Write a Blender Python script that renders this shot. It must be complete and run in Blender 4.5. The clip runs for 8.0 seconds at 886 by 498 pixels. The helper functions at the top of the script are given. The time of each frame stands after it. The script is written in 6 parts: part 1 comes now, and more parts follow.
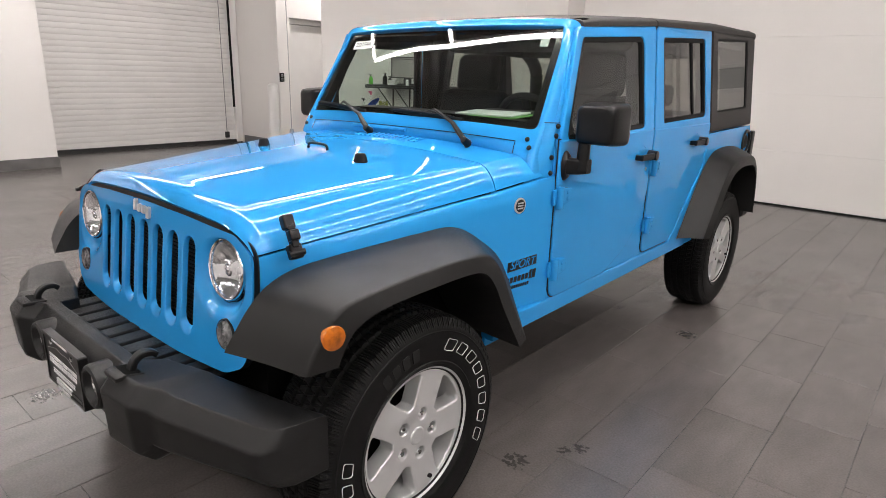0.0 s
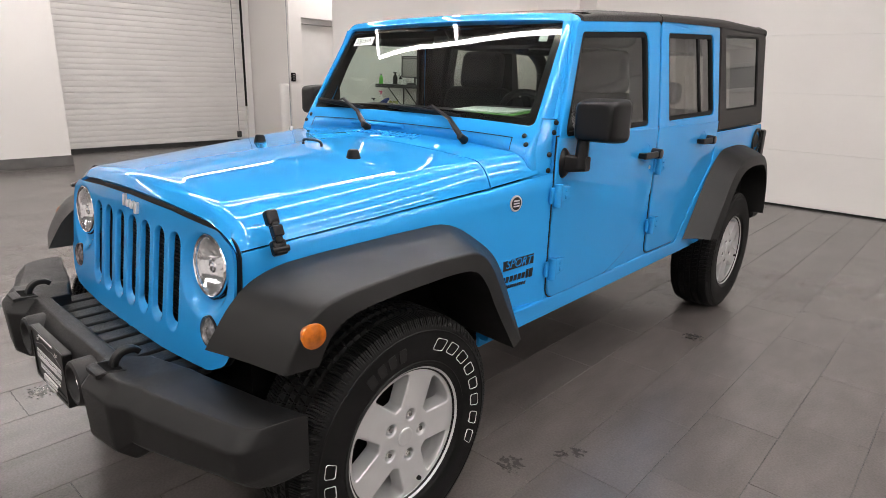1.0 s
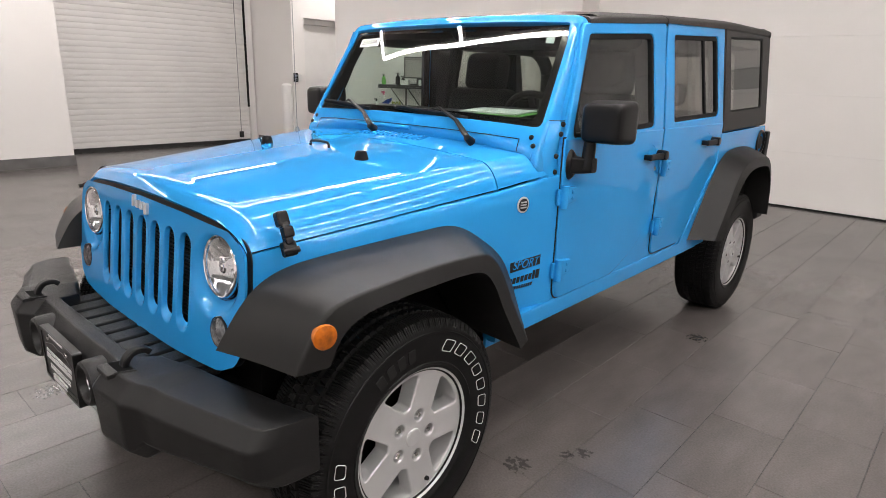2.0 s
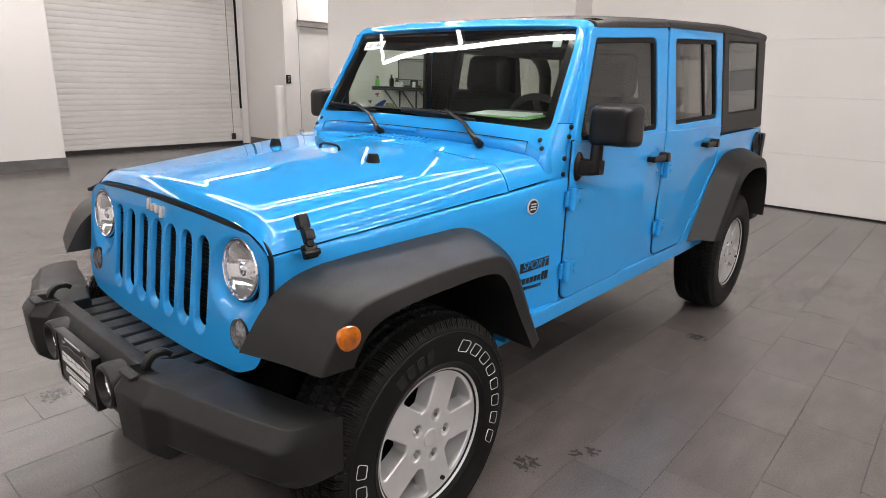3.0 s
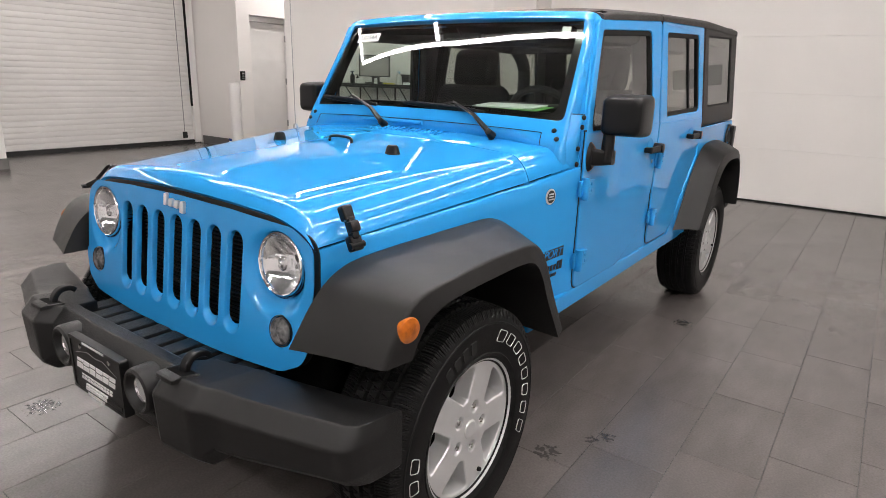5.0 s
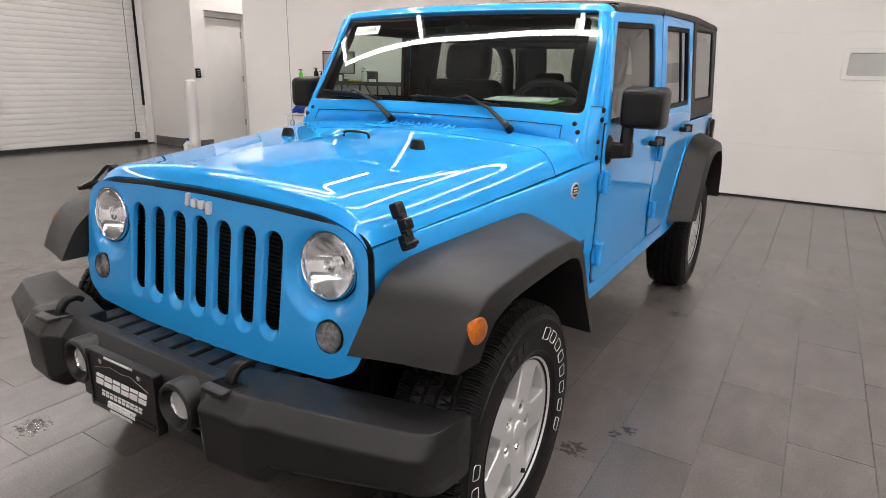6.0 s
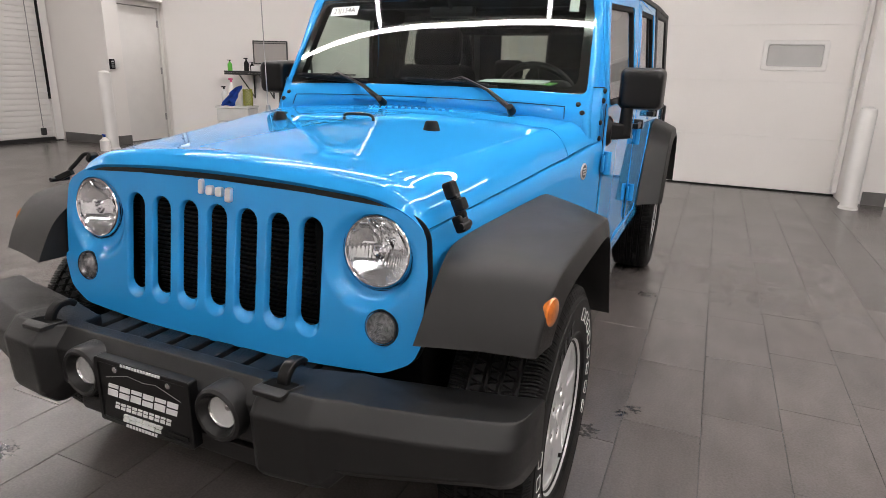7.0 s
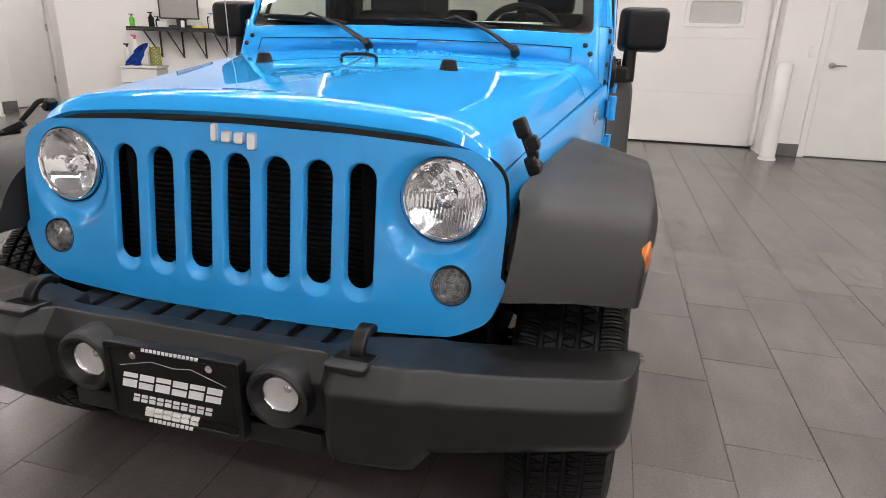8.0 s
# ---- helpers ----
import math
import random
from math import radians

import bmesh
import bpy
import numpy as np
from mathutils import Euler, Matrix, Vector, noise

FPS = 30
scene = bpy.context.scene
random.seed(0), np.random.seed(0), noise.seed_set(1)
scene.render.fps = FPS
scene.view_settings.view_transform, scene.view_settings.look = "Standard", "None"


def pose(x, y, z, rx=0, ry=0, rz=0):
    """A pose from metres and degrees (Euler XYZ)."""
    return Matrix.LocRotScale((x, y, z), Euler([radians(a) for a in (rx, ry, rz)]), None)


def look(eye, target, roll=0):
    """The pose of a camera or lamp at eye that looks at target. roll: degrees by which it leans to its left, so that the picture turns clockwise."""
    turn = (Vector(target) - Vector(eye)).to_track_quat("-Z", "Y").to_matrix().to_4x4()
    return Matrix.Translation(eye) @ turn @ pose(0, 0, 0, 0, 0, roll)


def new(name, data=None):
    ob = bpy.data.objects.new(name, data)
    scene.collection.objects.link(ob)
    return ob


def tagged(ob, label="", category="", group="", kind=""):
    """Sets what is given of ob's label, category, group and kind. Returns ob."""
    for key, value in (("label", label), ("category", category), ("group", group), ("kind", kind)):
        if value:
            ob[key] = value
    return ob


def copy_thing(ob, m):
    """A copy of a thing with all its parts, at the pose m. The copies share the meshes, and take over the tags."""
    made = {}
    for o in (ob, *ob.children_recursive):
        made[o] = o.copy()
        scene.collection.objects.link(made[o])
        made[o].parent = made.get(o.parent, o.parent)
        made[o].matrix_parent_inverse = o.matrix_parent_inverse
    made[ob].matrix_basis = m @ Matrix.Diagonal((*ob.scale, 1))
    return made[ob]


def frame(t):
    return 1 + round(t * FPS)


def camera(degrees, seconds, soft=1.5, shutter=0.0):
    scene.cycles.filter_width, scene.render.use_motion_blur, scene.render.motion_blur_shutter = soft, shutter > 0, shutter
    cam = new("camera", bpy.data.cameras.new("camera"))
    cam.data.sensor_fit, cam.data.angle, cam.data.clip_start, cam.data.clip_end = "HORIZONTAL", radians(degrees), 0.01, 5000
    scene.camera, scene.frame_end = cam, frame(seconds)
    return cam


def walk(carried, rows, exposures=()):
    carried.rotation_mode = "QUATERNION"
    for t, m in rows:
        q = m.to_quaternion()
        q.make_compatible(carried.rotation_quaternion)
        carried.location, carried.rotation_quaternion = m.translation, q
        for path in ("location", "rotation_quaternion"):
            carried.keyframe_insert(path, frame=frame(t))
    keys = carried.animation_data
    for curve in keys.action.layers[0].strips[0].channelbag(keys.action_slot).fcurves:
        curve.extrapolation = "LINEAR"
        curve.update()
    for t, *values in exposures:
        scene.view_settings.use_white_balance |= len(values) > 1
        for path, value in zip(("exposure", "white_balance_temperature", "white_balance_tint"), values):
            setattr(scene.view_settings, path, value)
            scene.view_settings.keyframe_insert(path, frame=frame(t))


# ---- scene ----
cam = camera(72.7, 8.0, 0.5)
PATH = [
    (0, (1.948, -1.185, 1.449), (0.699, 0.275, 0.894), 1.6),
    (0.5, (1.96, -1.157, 1.433), (0.689, 0.285, 0.879), 1.6),
    (1, (1.979, -1.11, 1.431), (0.695, 0.32, 0.877), 1.6),
    (2.5, (1.947, -1.157, 1.438), (0.661, 0.272, 0.886), 1.7),
    (3, (1.92, -1.199, 1.44), (0.659, 0.254, 0.892), 1.7),
    (3.5, (1.884, -1.255, 1.424), (0.656, 0.226, 0.877), 1.7),
    (4, (1.845, -1.294, 1.42), (0.642, 0.207, 0.872), 1.7),
    (5.5, (1.602, -1.391, 1.393), (0.528, 0.205, 0.844), 1.7),
    (6, (1.461, -1.453, 1.379), (0.463, 0.191, 0.829), 1.6),
    (6.5, (1.309, -1.547, 1.364), (0.433, 0.165, 0.814), 1.6),
    (7, (1.148, -1.546, 1.319), (0.38, 0.214, 0.76), 1.6),
    (7.5, (0.945, -1.524, 1.257), (0.313, 0.271, 0.641), 1.6),
    (8, (0.776, -1.53, 1.226), (0.295, 0.297, 0.569), 1.7),
]
walk(cam, [(t, look(eye, target, roll)) for t, eye, target, roll in PATH],
     [(0.0, 0.0), (6.0, 0.0), (7.0, -0.06), (8.0, 0.15)])
from mathutils.geometry import delaunay_2d_cdt, tessellate_polygon


# ---- world, lamps, exposure ----
scene.view_settings.exposure = 0.0
world = bpy.data.worlds.new("world")
world.use_nodes = True
world.node_tree.nodes["Background"].inputs[0].default_value = (0.9, 0.95, 1.0, 1)
world.node_tree.nodes["Background"].inputs[1].default_value = 0.05
scene.world = world
LAMP = 89.0          # radiance of the ceiling tubes
LAMP_Z = 3.5
CEILING = 3.75


# ---- materials ----
def material(name, colour, rough=0.5, metal=0.0, coat=0.0, coat_rough=0.03, vary=0.0, scale=8.0, bump=0.0, bump_scale=400.0,
             per_object=0.0, spec=0.5, rough_vary=0.0):
    """A surface with two scales of variation: a broad one in colour and gloss, a fine one in relief."""
    m = bpy.data.materials.new(name)
    m.use_nodes = True
    nt = m.node_tree
    b = nt.nodes["Principled BSDF"]
    b.inputs["Base Color"].default_value = (*colour, 1)
    b.inputs["Roughness"].default_value = rough
    b.inputs["Metallic"].default_value = metal
    b.inputs["Coat Weight"].default_value = coat
    b.inputs["Coat Roughness"].default_value = coat_rough
    b.inputs["Specular IOR Level"].default_value = spec
    co = nt.nodes.new("ShaderNodeNewGeometry").outputs["Position"]
    if vary or per_object or rough_vary:
        n = nt.nodes.new("ShaderNodeTexNoise")
        n.inputs["Scale"].default_value = scale
        n.inputs["Detail"].default_value = 6
        nt.links.new(co, n.inputs["Vector"])
        value = n.outputs["Fac"]
        if vary or per_object:
            mr = nt.nodes.new("ShaderNodeMapRange")
            mr.inputs[1].default_value, mr.inputs[2].default_value = 0.22, 0.78
            mr.inputs[3].default_value, mr.inputs[4].default_value = 1 - vary, 1 + vary
            mr.interpolation_type = "SMOOTHSTEP"
            nt.links.new(value, mr.inputs[0])
            hsv = nt.nodes.new("ShaderNodeHueSaturation")
            hsv.inputs["Color"].default_value = (*colour, 1)
            out = mr.outputs[0]
            if per_object:
                info = nt.nodes.new("ShaderNodeObjectInfo")
                m2 = nt.nodes.new("ShaderNodeMapRange")
                m2.inputs[3].default_value, m2.inputs[4].default_value = 1 - per_object, 1 + per_object
                nt.links.new(info.outputs["Random"], m2.inputs[0])
                mul = nt.nodes.new("ShaderNodeMath")
                mul.operation = "MULTIPLY"
                nt.links.new(out, mul.inputs[0])
                nt.links.new(m2.outputs[0], mul.inputs[1])
                out = mul.outputs[0]
            nt.links.new(out, hsv.inputs["Value"])
            nt.links.new(hsv.outputs[0], b.inputs["Base Color"])
        if rough_vary:
            m3 = nt.nodes.new("ShaderNodeMapRange")
            m3.interpolation_type = "SMOOTHSTEP"
            m3.inputs[1].default_value, m3.inputs[2].default_value = 0.22, 0.78
            m3.inputs[3].default_value, m3.inputs[4].default_value = rough - rough_vary, rough + rough_vary
            nt.links.new(value, m3.inputs[0])
            nt.links.new(m3.outputs[0], b.inputs["Roughness"])
    if bump:
        n2 = nt.nodes.new("ShaderNodeTexNoise")
        n2.inputs["Scale"].default_value = bump_scale
        n2.inputs["Detail"].default_value = 3
        nt.links.new(co, n2.inputs["Vector"])
        bp = nt.nodes.new("ShaderNodeBump")
        bp.inputs["Strength"].default_value = bump
        bp.inputs["Distance"].default_value = 0.002
        nt.links.new(n2.outputs["Fac"], bp.inputs["Height"])
        nt.links.new(bp.outputs[0], b.inputs["Normal"])
    return m


def glass(name, tint, gloss=1.0, ior=1.5):
    """A thin pane: it lets tinted light straight through and mirrors by Fresnel."""
    m = bpy.data.materials.new(name)
    m.use_nodes = True
    nt = m.node_tree
    nt.nodes.remove(nt.nodes["Principled BSDF"])
    tr, gl = nt.nodes.new("ShaderNodeBsdfTransparent"), nt.nodes.new("ShaderNodeBsdfGlossy")
    tr.inputs[0].default_value = (*tint, 1)
    gl.inputs["Roughness"].default_value = 0.0
    lw, mix = nt.nodes.new("ShaderNodeLayerWeight"), nt.nodes.new("ShaderNodeMixShader")
    lw.inputs["Blend"].default_value = 0.5
    power, scaled = nt.nodes.new("ShaderNodeMath"), nt.nodes.new("ShaderNodeMath")
    power.operation, scaled.operation = "POWER", "MULTIPLY_ADD"
    power.inputs[1].default_value = 3.6
    f0 = 2 * ((ior - 1) / (ior + 1)) ** 2
    scaled.inputs[1].default_value, scaled.inputs[2].default_value = 1 - f0, f0
    nt.links.new(lw.outputs["Facing"], power.inputs[0])
    nt.links.new(power.outputs[0], scaled.inputs[0])
    nt.links.new(scaled.outputs[0], mix.inputs[0])
    nt.links.new(tr.outputs[0], mix.inputs[1])
    nt.links.new(gl.outputs[0], mix.inputs[2])
    nt.links.new(mix.outputs[0], nt.nodes["Material Output"].inputs[0])
    return m


def emitter(name, colour, strength):
    m = bpy.data.materials.new(name)
    m.use_nodes = True
    b = m.node_tree.nodes["Principled BSDF"]
    b.inputs["Base Color"].default_value = (0.8, 0.8, 0.8, 1)
    b.inputs["Emission Color"].default_value = (*colour, 1)
    b.inputs["Emission Strength"].default_value = strength
    return m


PAINT = material("blue_paint", (0.020, 0.258, 0.612), 0.5, 0.0, 1.0, 0.0, vary=0.015, scale=3, spec=0.0)
PAINT.node_tree.nodes["Principled BSDF"].inputs["Coat IOR"].default_value = 1.5
PLASTIC = material("black_textured_plastic", (0.0105, 0.0102, 0.0100), 0.44, vary=0.12, scale=6, bump=0.25, bump_scale=900, rough_vary=0.05, spec=0.26)
# The flares' black plastic again, darkened to hold the bumper's shade.
BUMPER = material("darkened_bumper_plastic", (0.0078, 0.0077, 0.0078), 0.40, vary=0.2, scale=7, bump=0.3, bump_scale=900, rough_vary=0.06, spec=0.31)
TRIM = material("black_satin_plastic", (0.0045, 0.0045, 0.0047), 0.34, vary=0.1, scale=20, bump=0.08, bump_scale=600, spec=0.24)
SEAL = material("black_rubber_seal", (0.005, 0.005, 0.005), 0.6, spec=0.2)
HARDTOP = material("dark_grey_hardtop", (0.023, 0.021, 0.0205), 0.5, vary=0.06, scale=10, bump=0.35, bump_scale=700, spec=0.25)
TYRE = material("tyre_rubber", (0.0042, 0.0041, 0.0041), 0.50, vary=0.25, scale=25, bump=0.15, bump_scale=300, spec=0.2)
WHITE_RUBBER = material("white_rubber", (0.6, 0.6, 0.58), 0.6, vary=0.1, scale=40)
DARK_RUBBER = material("raised_rubber", (0.010, 0.010, 0.010), 0.5, spec=0.3)
ALLOY = material("silver_alloy", (0.62, 0.62, 0.62), 0.42, 0.55, 0.4, 0.1, vary=0.03, scale=14)
CHROME = material("chrome", (0.85, 0.85, 0.86), 0.08, 1.0)
STEEL = material("dull_steel", (0.4, 0.4, 0.4), 0.35, 1.0, vary=0.15, scale=60)
BADGE = material("silver_badge", (0.75, 0.75, 0.75), 0.28, 0.6)
DARK = material("dark_underbody", (0.002, 0.002, 0.002), 0.9, vary=0.3, scale=20, spec=0.1)
FRIT = material("black_glass_border", (0.004, 0.004, 0.004), 0.08)
CLOTH = material("dark_seat_cloth", (0.006, 0.006, 0.0065), 0.9, vary=0.2, scale=40, bump=0.4, bump_scale=500)
DASH = material("dark_dashboard_plastic", (0.0045, 0.0045, 0.005), 0.6, spec=0.3, bump=0.2, bump_scale=700)
PAPER = material("white_paper", (0.75, 0.78, 0.76), 0.7, vary=0.03, scale=20)
# A darker, greener copy of the white paper, for sheets in cabin shade.
DULL_PAPER = material("dimmed_greenish_paper", (0.42, 0.47, 0.44), 0.7, vary=0.06, scale=25)
GREEN_PAPER = material("green_paper", (0.10, 0.30, 0.06), 0.7)
DECAL = material("black_decal", (0.006, 0.006, 0.007), 0.3)
AMBER = material("amber_lens", (0.36, 0.088, 0.001), 0.3, coat=1.0, coat_rough=0.02, spec=0.3, vary=0.5, scale=38)
REFLECTOR = material("lamp_reflector", (0.95, 0.96, 0.97), 0.06, 0.94)
RED = material("red_lens", (0.3, 0.01, 0.01), 0.15, coat=1.0)
LENS = glass("clear_lens", (0.95, 0.96, 0.97), ior=1.45)
FLUTED = material("fluted_lamp_glass", (0.14, 0.14, 0.145), 0.14, 0.3, vary=0.5, scale=90, bump=0.6, bump_scale=160)
WINDSCREEN = glass("windscreen_glass", (0.76, 0.85, 0.79), ior=1.52)
TINTED = glass("side_window_glass", (0.80, 0.86, 0.81), ior=1.5)
PRIVACY = glass("dark_privacy_glass", (0.44, 0.44, 0.41), ior=1.5)
MIRROR = material("mirror_glass", (0.8, 0.8, 0.8), 0.02, 1.0)
WALL = material("white_wall_paint", (0.80, 0.775, 0.75), 0.55, vary=0.025, scale=0.8, bump=0.05, bump_scale=150)
CEILING_PAINT = material("dark_grey_ceiling_paint", (0.16, 0.155, 0.15), 0.8, vary=0.08, scale=2)
SLAT = material("white_roller_slats", (0.76, 0.74, 0.72), 0.45, vary=0.03, scale=2, per_object=0.015)
PANEL = material("white_door_panels", (0.80, 0.775, 0.75), 0.4, vary=0.02, scale=1.2, bump=0.12, bump_scale=60)
WHITE_METAL = material("white_painted_steel", (0.78, 0.765, 0.745), 0.4, vary=0.03, scale=3, bump=0.03, bump_scale=80)
BASE = material("grey_tile_skirting", (0.13, 0.125, 0.12), 0.4, vary=0.15, scale=6)
GROUT = material("dark_grout", (0.055, 0.052, 0.05), 0.8, vary=0.2, scale=10)
LIGHT = emitter("lamp_diffuser", (1.0, 0.937, 0.910), LAMP)
BLACK_METAL = material("black_painted_metal", (0.02, 0.02, 0.02), 0.45, vary=0.1, scale=20)
SCREEN = material("grey_screen", (0.33, 0.31, 0.30), 0.25)
BLUE_CLOTH = material("blue_cloth", (0.01, 0.06, 0.35), 0.9, vary=0.3, scale=20)
CLEAR_PLASTIC = material("milky_plastic", (0.62, 0.62, 0.60), 0.35, vary=0.05, scale=8)
# Opaque grey stands in for the bright room seen through the glass.
LIT_PANE = material("grey_window_pane", (0.5, 0.5, 0.49), 0.06, coat=1.0, vary=0.05, scale=3)
GREEN = material("green_plastic", (0.12, 0.5, 0.05), 0.4)
YELLOW = material("yellow_plastic", (0.6, 0.5, 0.05), 0.5)


def tile_material():
    """Grey porcelain: clouded, faintly streaked, each tile a little lighter or darker, with worn smudges."""
    m = material("grey_porcelain_tile", (0.107, 0.0955, 0.0905), 0.31, bump=0.12, bump_scale=260)
    nt = m.node_tree
    b = nt.nodes["Principled BSDF"]
    pos = nt.nodes.new("ShaderNodeNewGeometry").outputs["Position"]
    info = nt.nodes.new("ShaderNodeObjectInfo")

    def cloud(scale, low, high, detail, stretch=(1, 1, 1)):
        mp = nt.nodes.new("ShaderNodeMapping")
        mp.inputs["Scale"].default_value = stretch
        nt.links.new(pos, mp.inputs["Vector"])
        t = nt.nodes.new("ShaderNodeTexNoise")
        t.inputs["Scale"].default_value, t.inputs["Detail"].default_value = scale, detail
        nt.links.new(mp.outputs[0], t.inputs["Vector"])
        r = nt.nodes.new("ShaderNodeMapRange")
        r.inputs[1].default_value, r.inputs[2].default_value, r.inputs[3].default_value, r.inputs[4].default_value = 0.1, 0.9, low, high
        nt.links.new(t.outputs["Fac"], r.inputs[0])
        return r.outputs[0]

    each = nt.nodes.new("ShaderNodeMapRange")
    each.inputs[3].default_value, each.inputs[4].default_value = 0.92, 1.08
    nt.links.new(info.outputs["Random"], each.inputs[0])
    value = each.outputs[0]
    for f in (cloud(1.3, 0.80, 1.20, 5), cloud(5.0, 0.80, 1.20, 7, (2.0, 0.7, 1)), cloud(120.0, 0.74, 1.26, 4)):
        mul = nt.nodes.new("ShaderNodeMath")
        mul.operation = "MULTIPLY"
        nt.links.new(value, mul.inputs[0])
        nt.links.new(f, mul.inputs[1])
        value = mul.outputs[0]
    hsv = nt.nodes.new("ShaderNodeHueSaturation")
    hsv.inputs["Color"].default_value = (0.107, 0.0955, 0.0905, 1)
    nt.links.new(value, hsv.inputs["Value"])
    src = hsv.outputs[0]
    nt.links.new(cloud(2.6, 0.19, 0.29, 6), b.inputs["Roughness"])
    n = nt.nodes.new("ShaderNodeTexNoise")
    n.inputs["Scale"].default_value, n.inputs["Detail"].default_value = 55, 6
    nt.links.new(pos, n.inputs["Vector"])
    total = None
    for x, y, r in ((0.85, 0.57, 0.11), (1.00, 0.82, 0.07), (0.96, 0.76, 0.06), (-1.0, -0.5, 0.14), (0.9, 2.3, 0.12)):
        d = nt.nodes.new("ShaderNodeVectorMath")
        d.operation = "DISTANCE"
        nt.links.new(pos, d.inputs[0])
        d.inputs[1].default_value = (x, y, 0)
        mr = nt.nodes.new("ShaderNodeMapRange")
        mr.inputs[1].default_value, mr.inputs[2].default_value = r * 1.25, r * 0.25
        nt.links.new(d.outputs["Value"], mr.inputs[0])
        if total is None:
            total = mr.outputs[0]
        else:
            mx = nt.nodes.new("ShaderNodeMath")
            mx.operation = "MAXIMUM"
            nt.links.new(total, mx.inputs[0])
            nt.links.new(mr.outputs[0], mx.inputs[1])
            total = mx.outputs[0]
    add = nt.nodes.new("ShaderNodeMath")
    add.operation = "MULTIPLY"
    nt.links.new(n.outputs["Fac"], add.inputs[0])
    nt.links.new(total, add.inputs[1])
    edge = nt.nodes.new("ShaderNodeMapRange")
    edge.inputs[1].default_value, edge.inputs[2].default_value, edge.inputs[4].default_value = 0.40, 0.49, 0.8
    nt.links.new(add.outputs[0], edge.inputs[0])
    mix = nt.nodes.new("ShaderNodeMixRGB")
    nt.links.new(edge.outputs[0], mix.inputs[0])
    nt.links.new(src, mix.inputs[1])
    mix.inputs[2].default_value = (0.03, 0.028, 0.026, 1)
    nt.links.new(mix.outputs[0], b.inputs["Base Color"])
    return m


TILE = tile_material()
TILE.node_tree.nodes["Principled BSDF"].inputs["Specular IOR Level"].default_value = 0.75


# ---- mesh tools ----
def finish(name, bm, mat, smooth=35.0):
    me = bpy.data.meshes.new(name)
    bmesh.ops.recalc_face_normals(bm, faces=bm.faces)
    bm.to_mesh(me)
    bm.free()
    me.materials.append(mat)
    if smooth:
        me.shade_smooth()
        me.set_sharp_from_angle(angle=radians(smooth))
    return me


def part(name, bm, mat, parent=None, label="", smooth=35.0):
    """Links a bmesh as one mesh object, under a thing or a part."""
    ob = new(name, finish(name, bm, mat, smooth))
    if parent is not None:
        ob.parent = parent
        ob.matrix_parent_inverse = parent.matrix_world.inverted() if parent.parent is None else parent.matrix_world.inverted()
    if smooth:
        w = ob.modifiers.new("even_normals", "WEIGHTED_NORMAL")
        w.weight, w.keep_sharp = 90, True
    if label:
        tagged(ob, label)
    return ob


def empty(name, x, y, z):
    ob = new(name)
    ob.location = (x, y, z)
    ob.empty_display_size = 0.1
    bpy.context.view_layer.update()
    return ob


def merge(*bms):
    out = bmesh.new()
    for b in bms:
        me = bpy.data.meshes.new("tmp")
        b.to_mesh(me)
        b.free()
        out.from_mesh(me)
        bpy.data.meshes.remove(me)
    return out


def box(x0, x1, y0, y1, z0, z1, bevel=0.0, seg=2):
    bm = bmesh.new()
    bmesh.ops.create_cube(bm, size=1)
    for v in bm.verts:
        v.co = Vector(((x0 + x1) / 2 + v.co.x * (x1 - x0), (y0 + y1) / 2 + v.co.y * (y1 - y0), (z0 + z1) / 2 + v.co.z * (z1 - z0)))
    if bevel:
        bmesh.ops.bevel(bm, geom=bm.edges[:], offset=bevel, segments=seg, profile=0.5, affect="EDGES")
    return bm


def moved(bm, m):
    bm.transform(m)
    return bm


def flip_x(bm):
    bm.transform(Matrix.Diagonal((-1, 1, 1, 1)))
    bmesh.ops.reverse_faces(bm, faces=bm.faces)
    return bm


def side(bm, s):
    return bm if s > 0 else flip_x(bm)


def lathe(profile, n=48, axis="x", centre=(0, 0, 0), closed=False, arc=(0, 360)):
    """Turns (axial, radius) points about an axis through centre."""
    bm = bmesh.new()
    rings = []
    full = abs(arc[1] - arc[0]) >= 360
    steps = n if full else n + 1
    for k in range(steps):
        a = radians(arc[0] + (arc[1] - arc[0]) * k / n)
        ring = []
        for d, r in profile:
            c, s = r * math.cos(a), r * math.sin(a)
            p = {"x": (d, c, s), "y": (c, d, s), "z": (c, s, d)}[axis]
            ring.append(bm.verts.new(Vector(p) + Vector(centre)))
        rings.append(ring)
    pairs = [(k, (k + 1) % steps) for k in range(steps if full else steps - 1)]
    m = len(profile)
    for a, b in pairs:
        for i in range(m if closed else m - 1):
            j = (i + 1) % m
            try:
                bm.faces.new((rings[a][i], rings[b][i], rings[b][j], rings[a][j]))
            except ValueError:
                pass
    bmesh.ops.remove_doubles(bm, verts=bm.verts, dist=1e-5)
    bmesh.ops.dissolve_degenerate(bm, dist=1e-6, edges=bm.edges)
    return bm


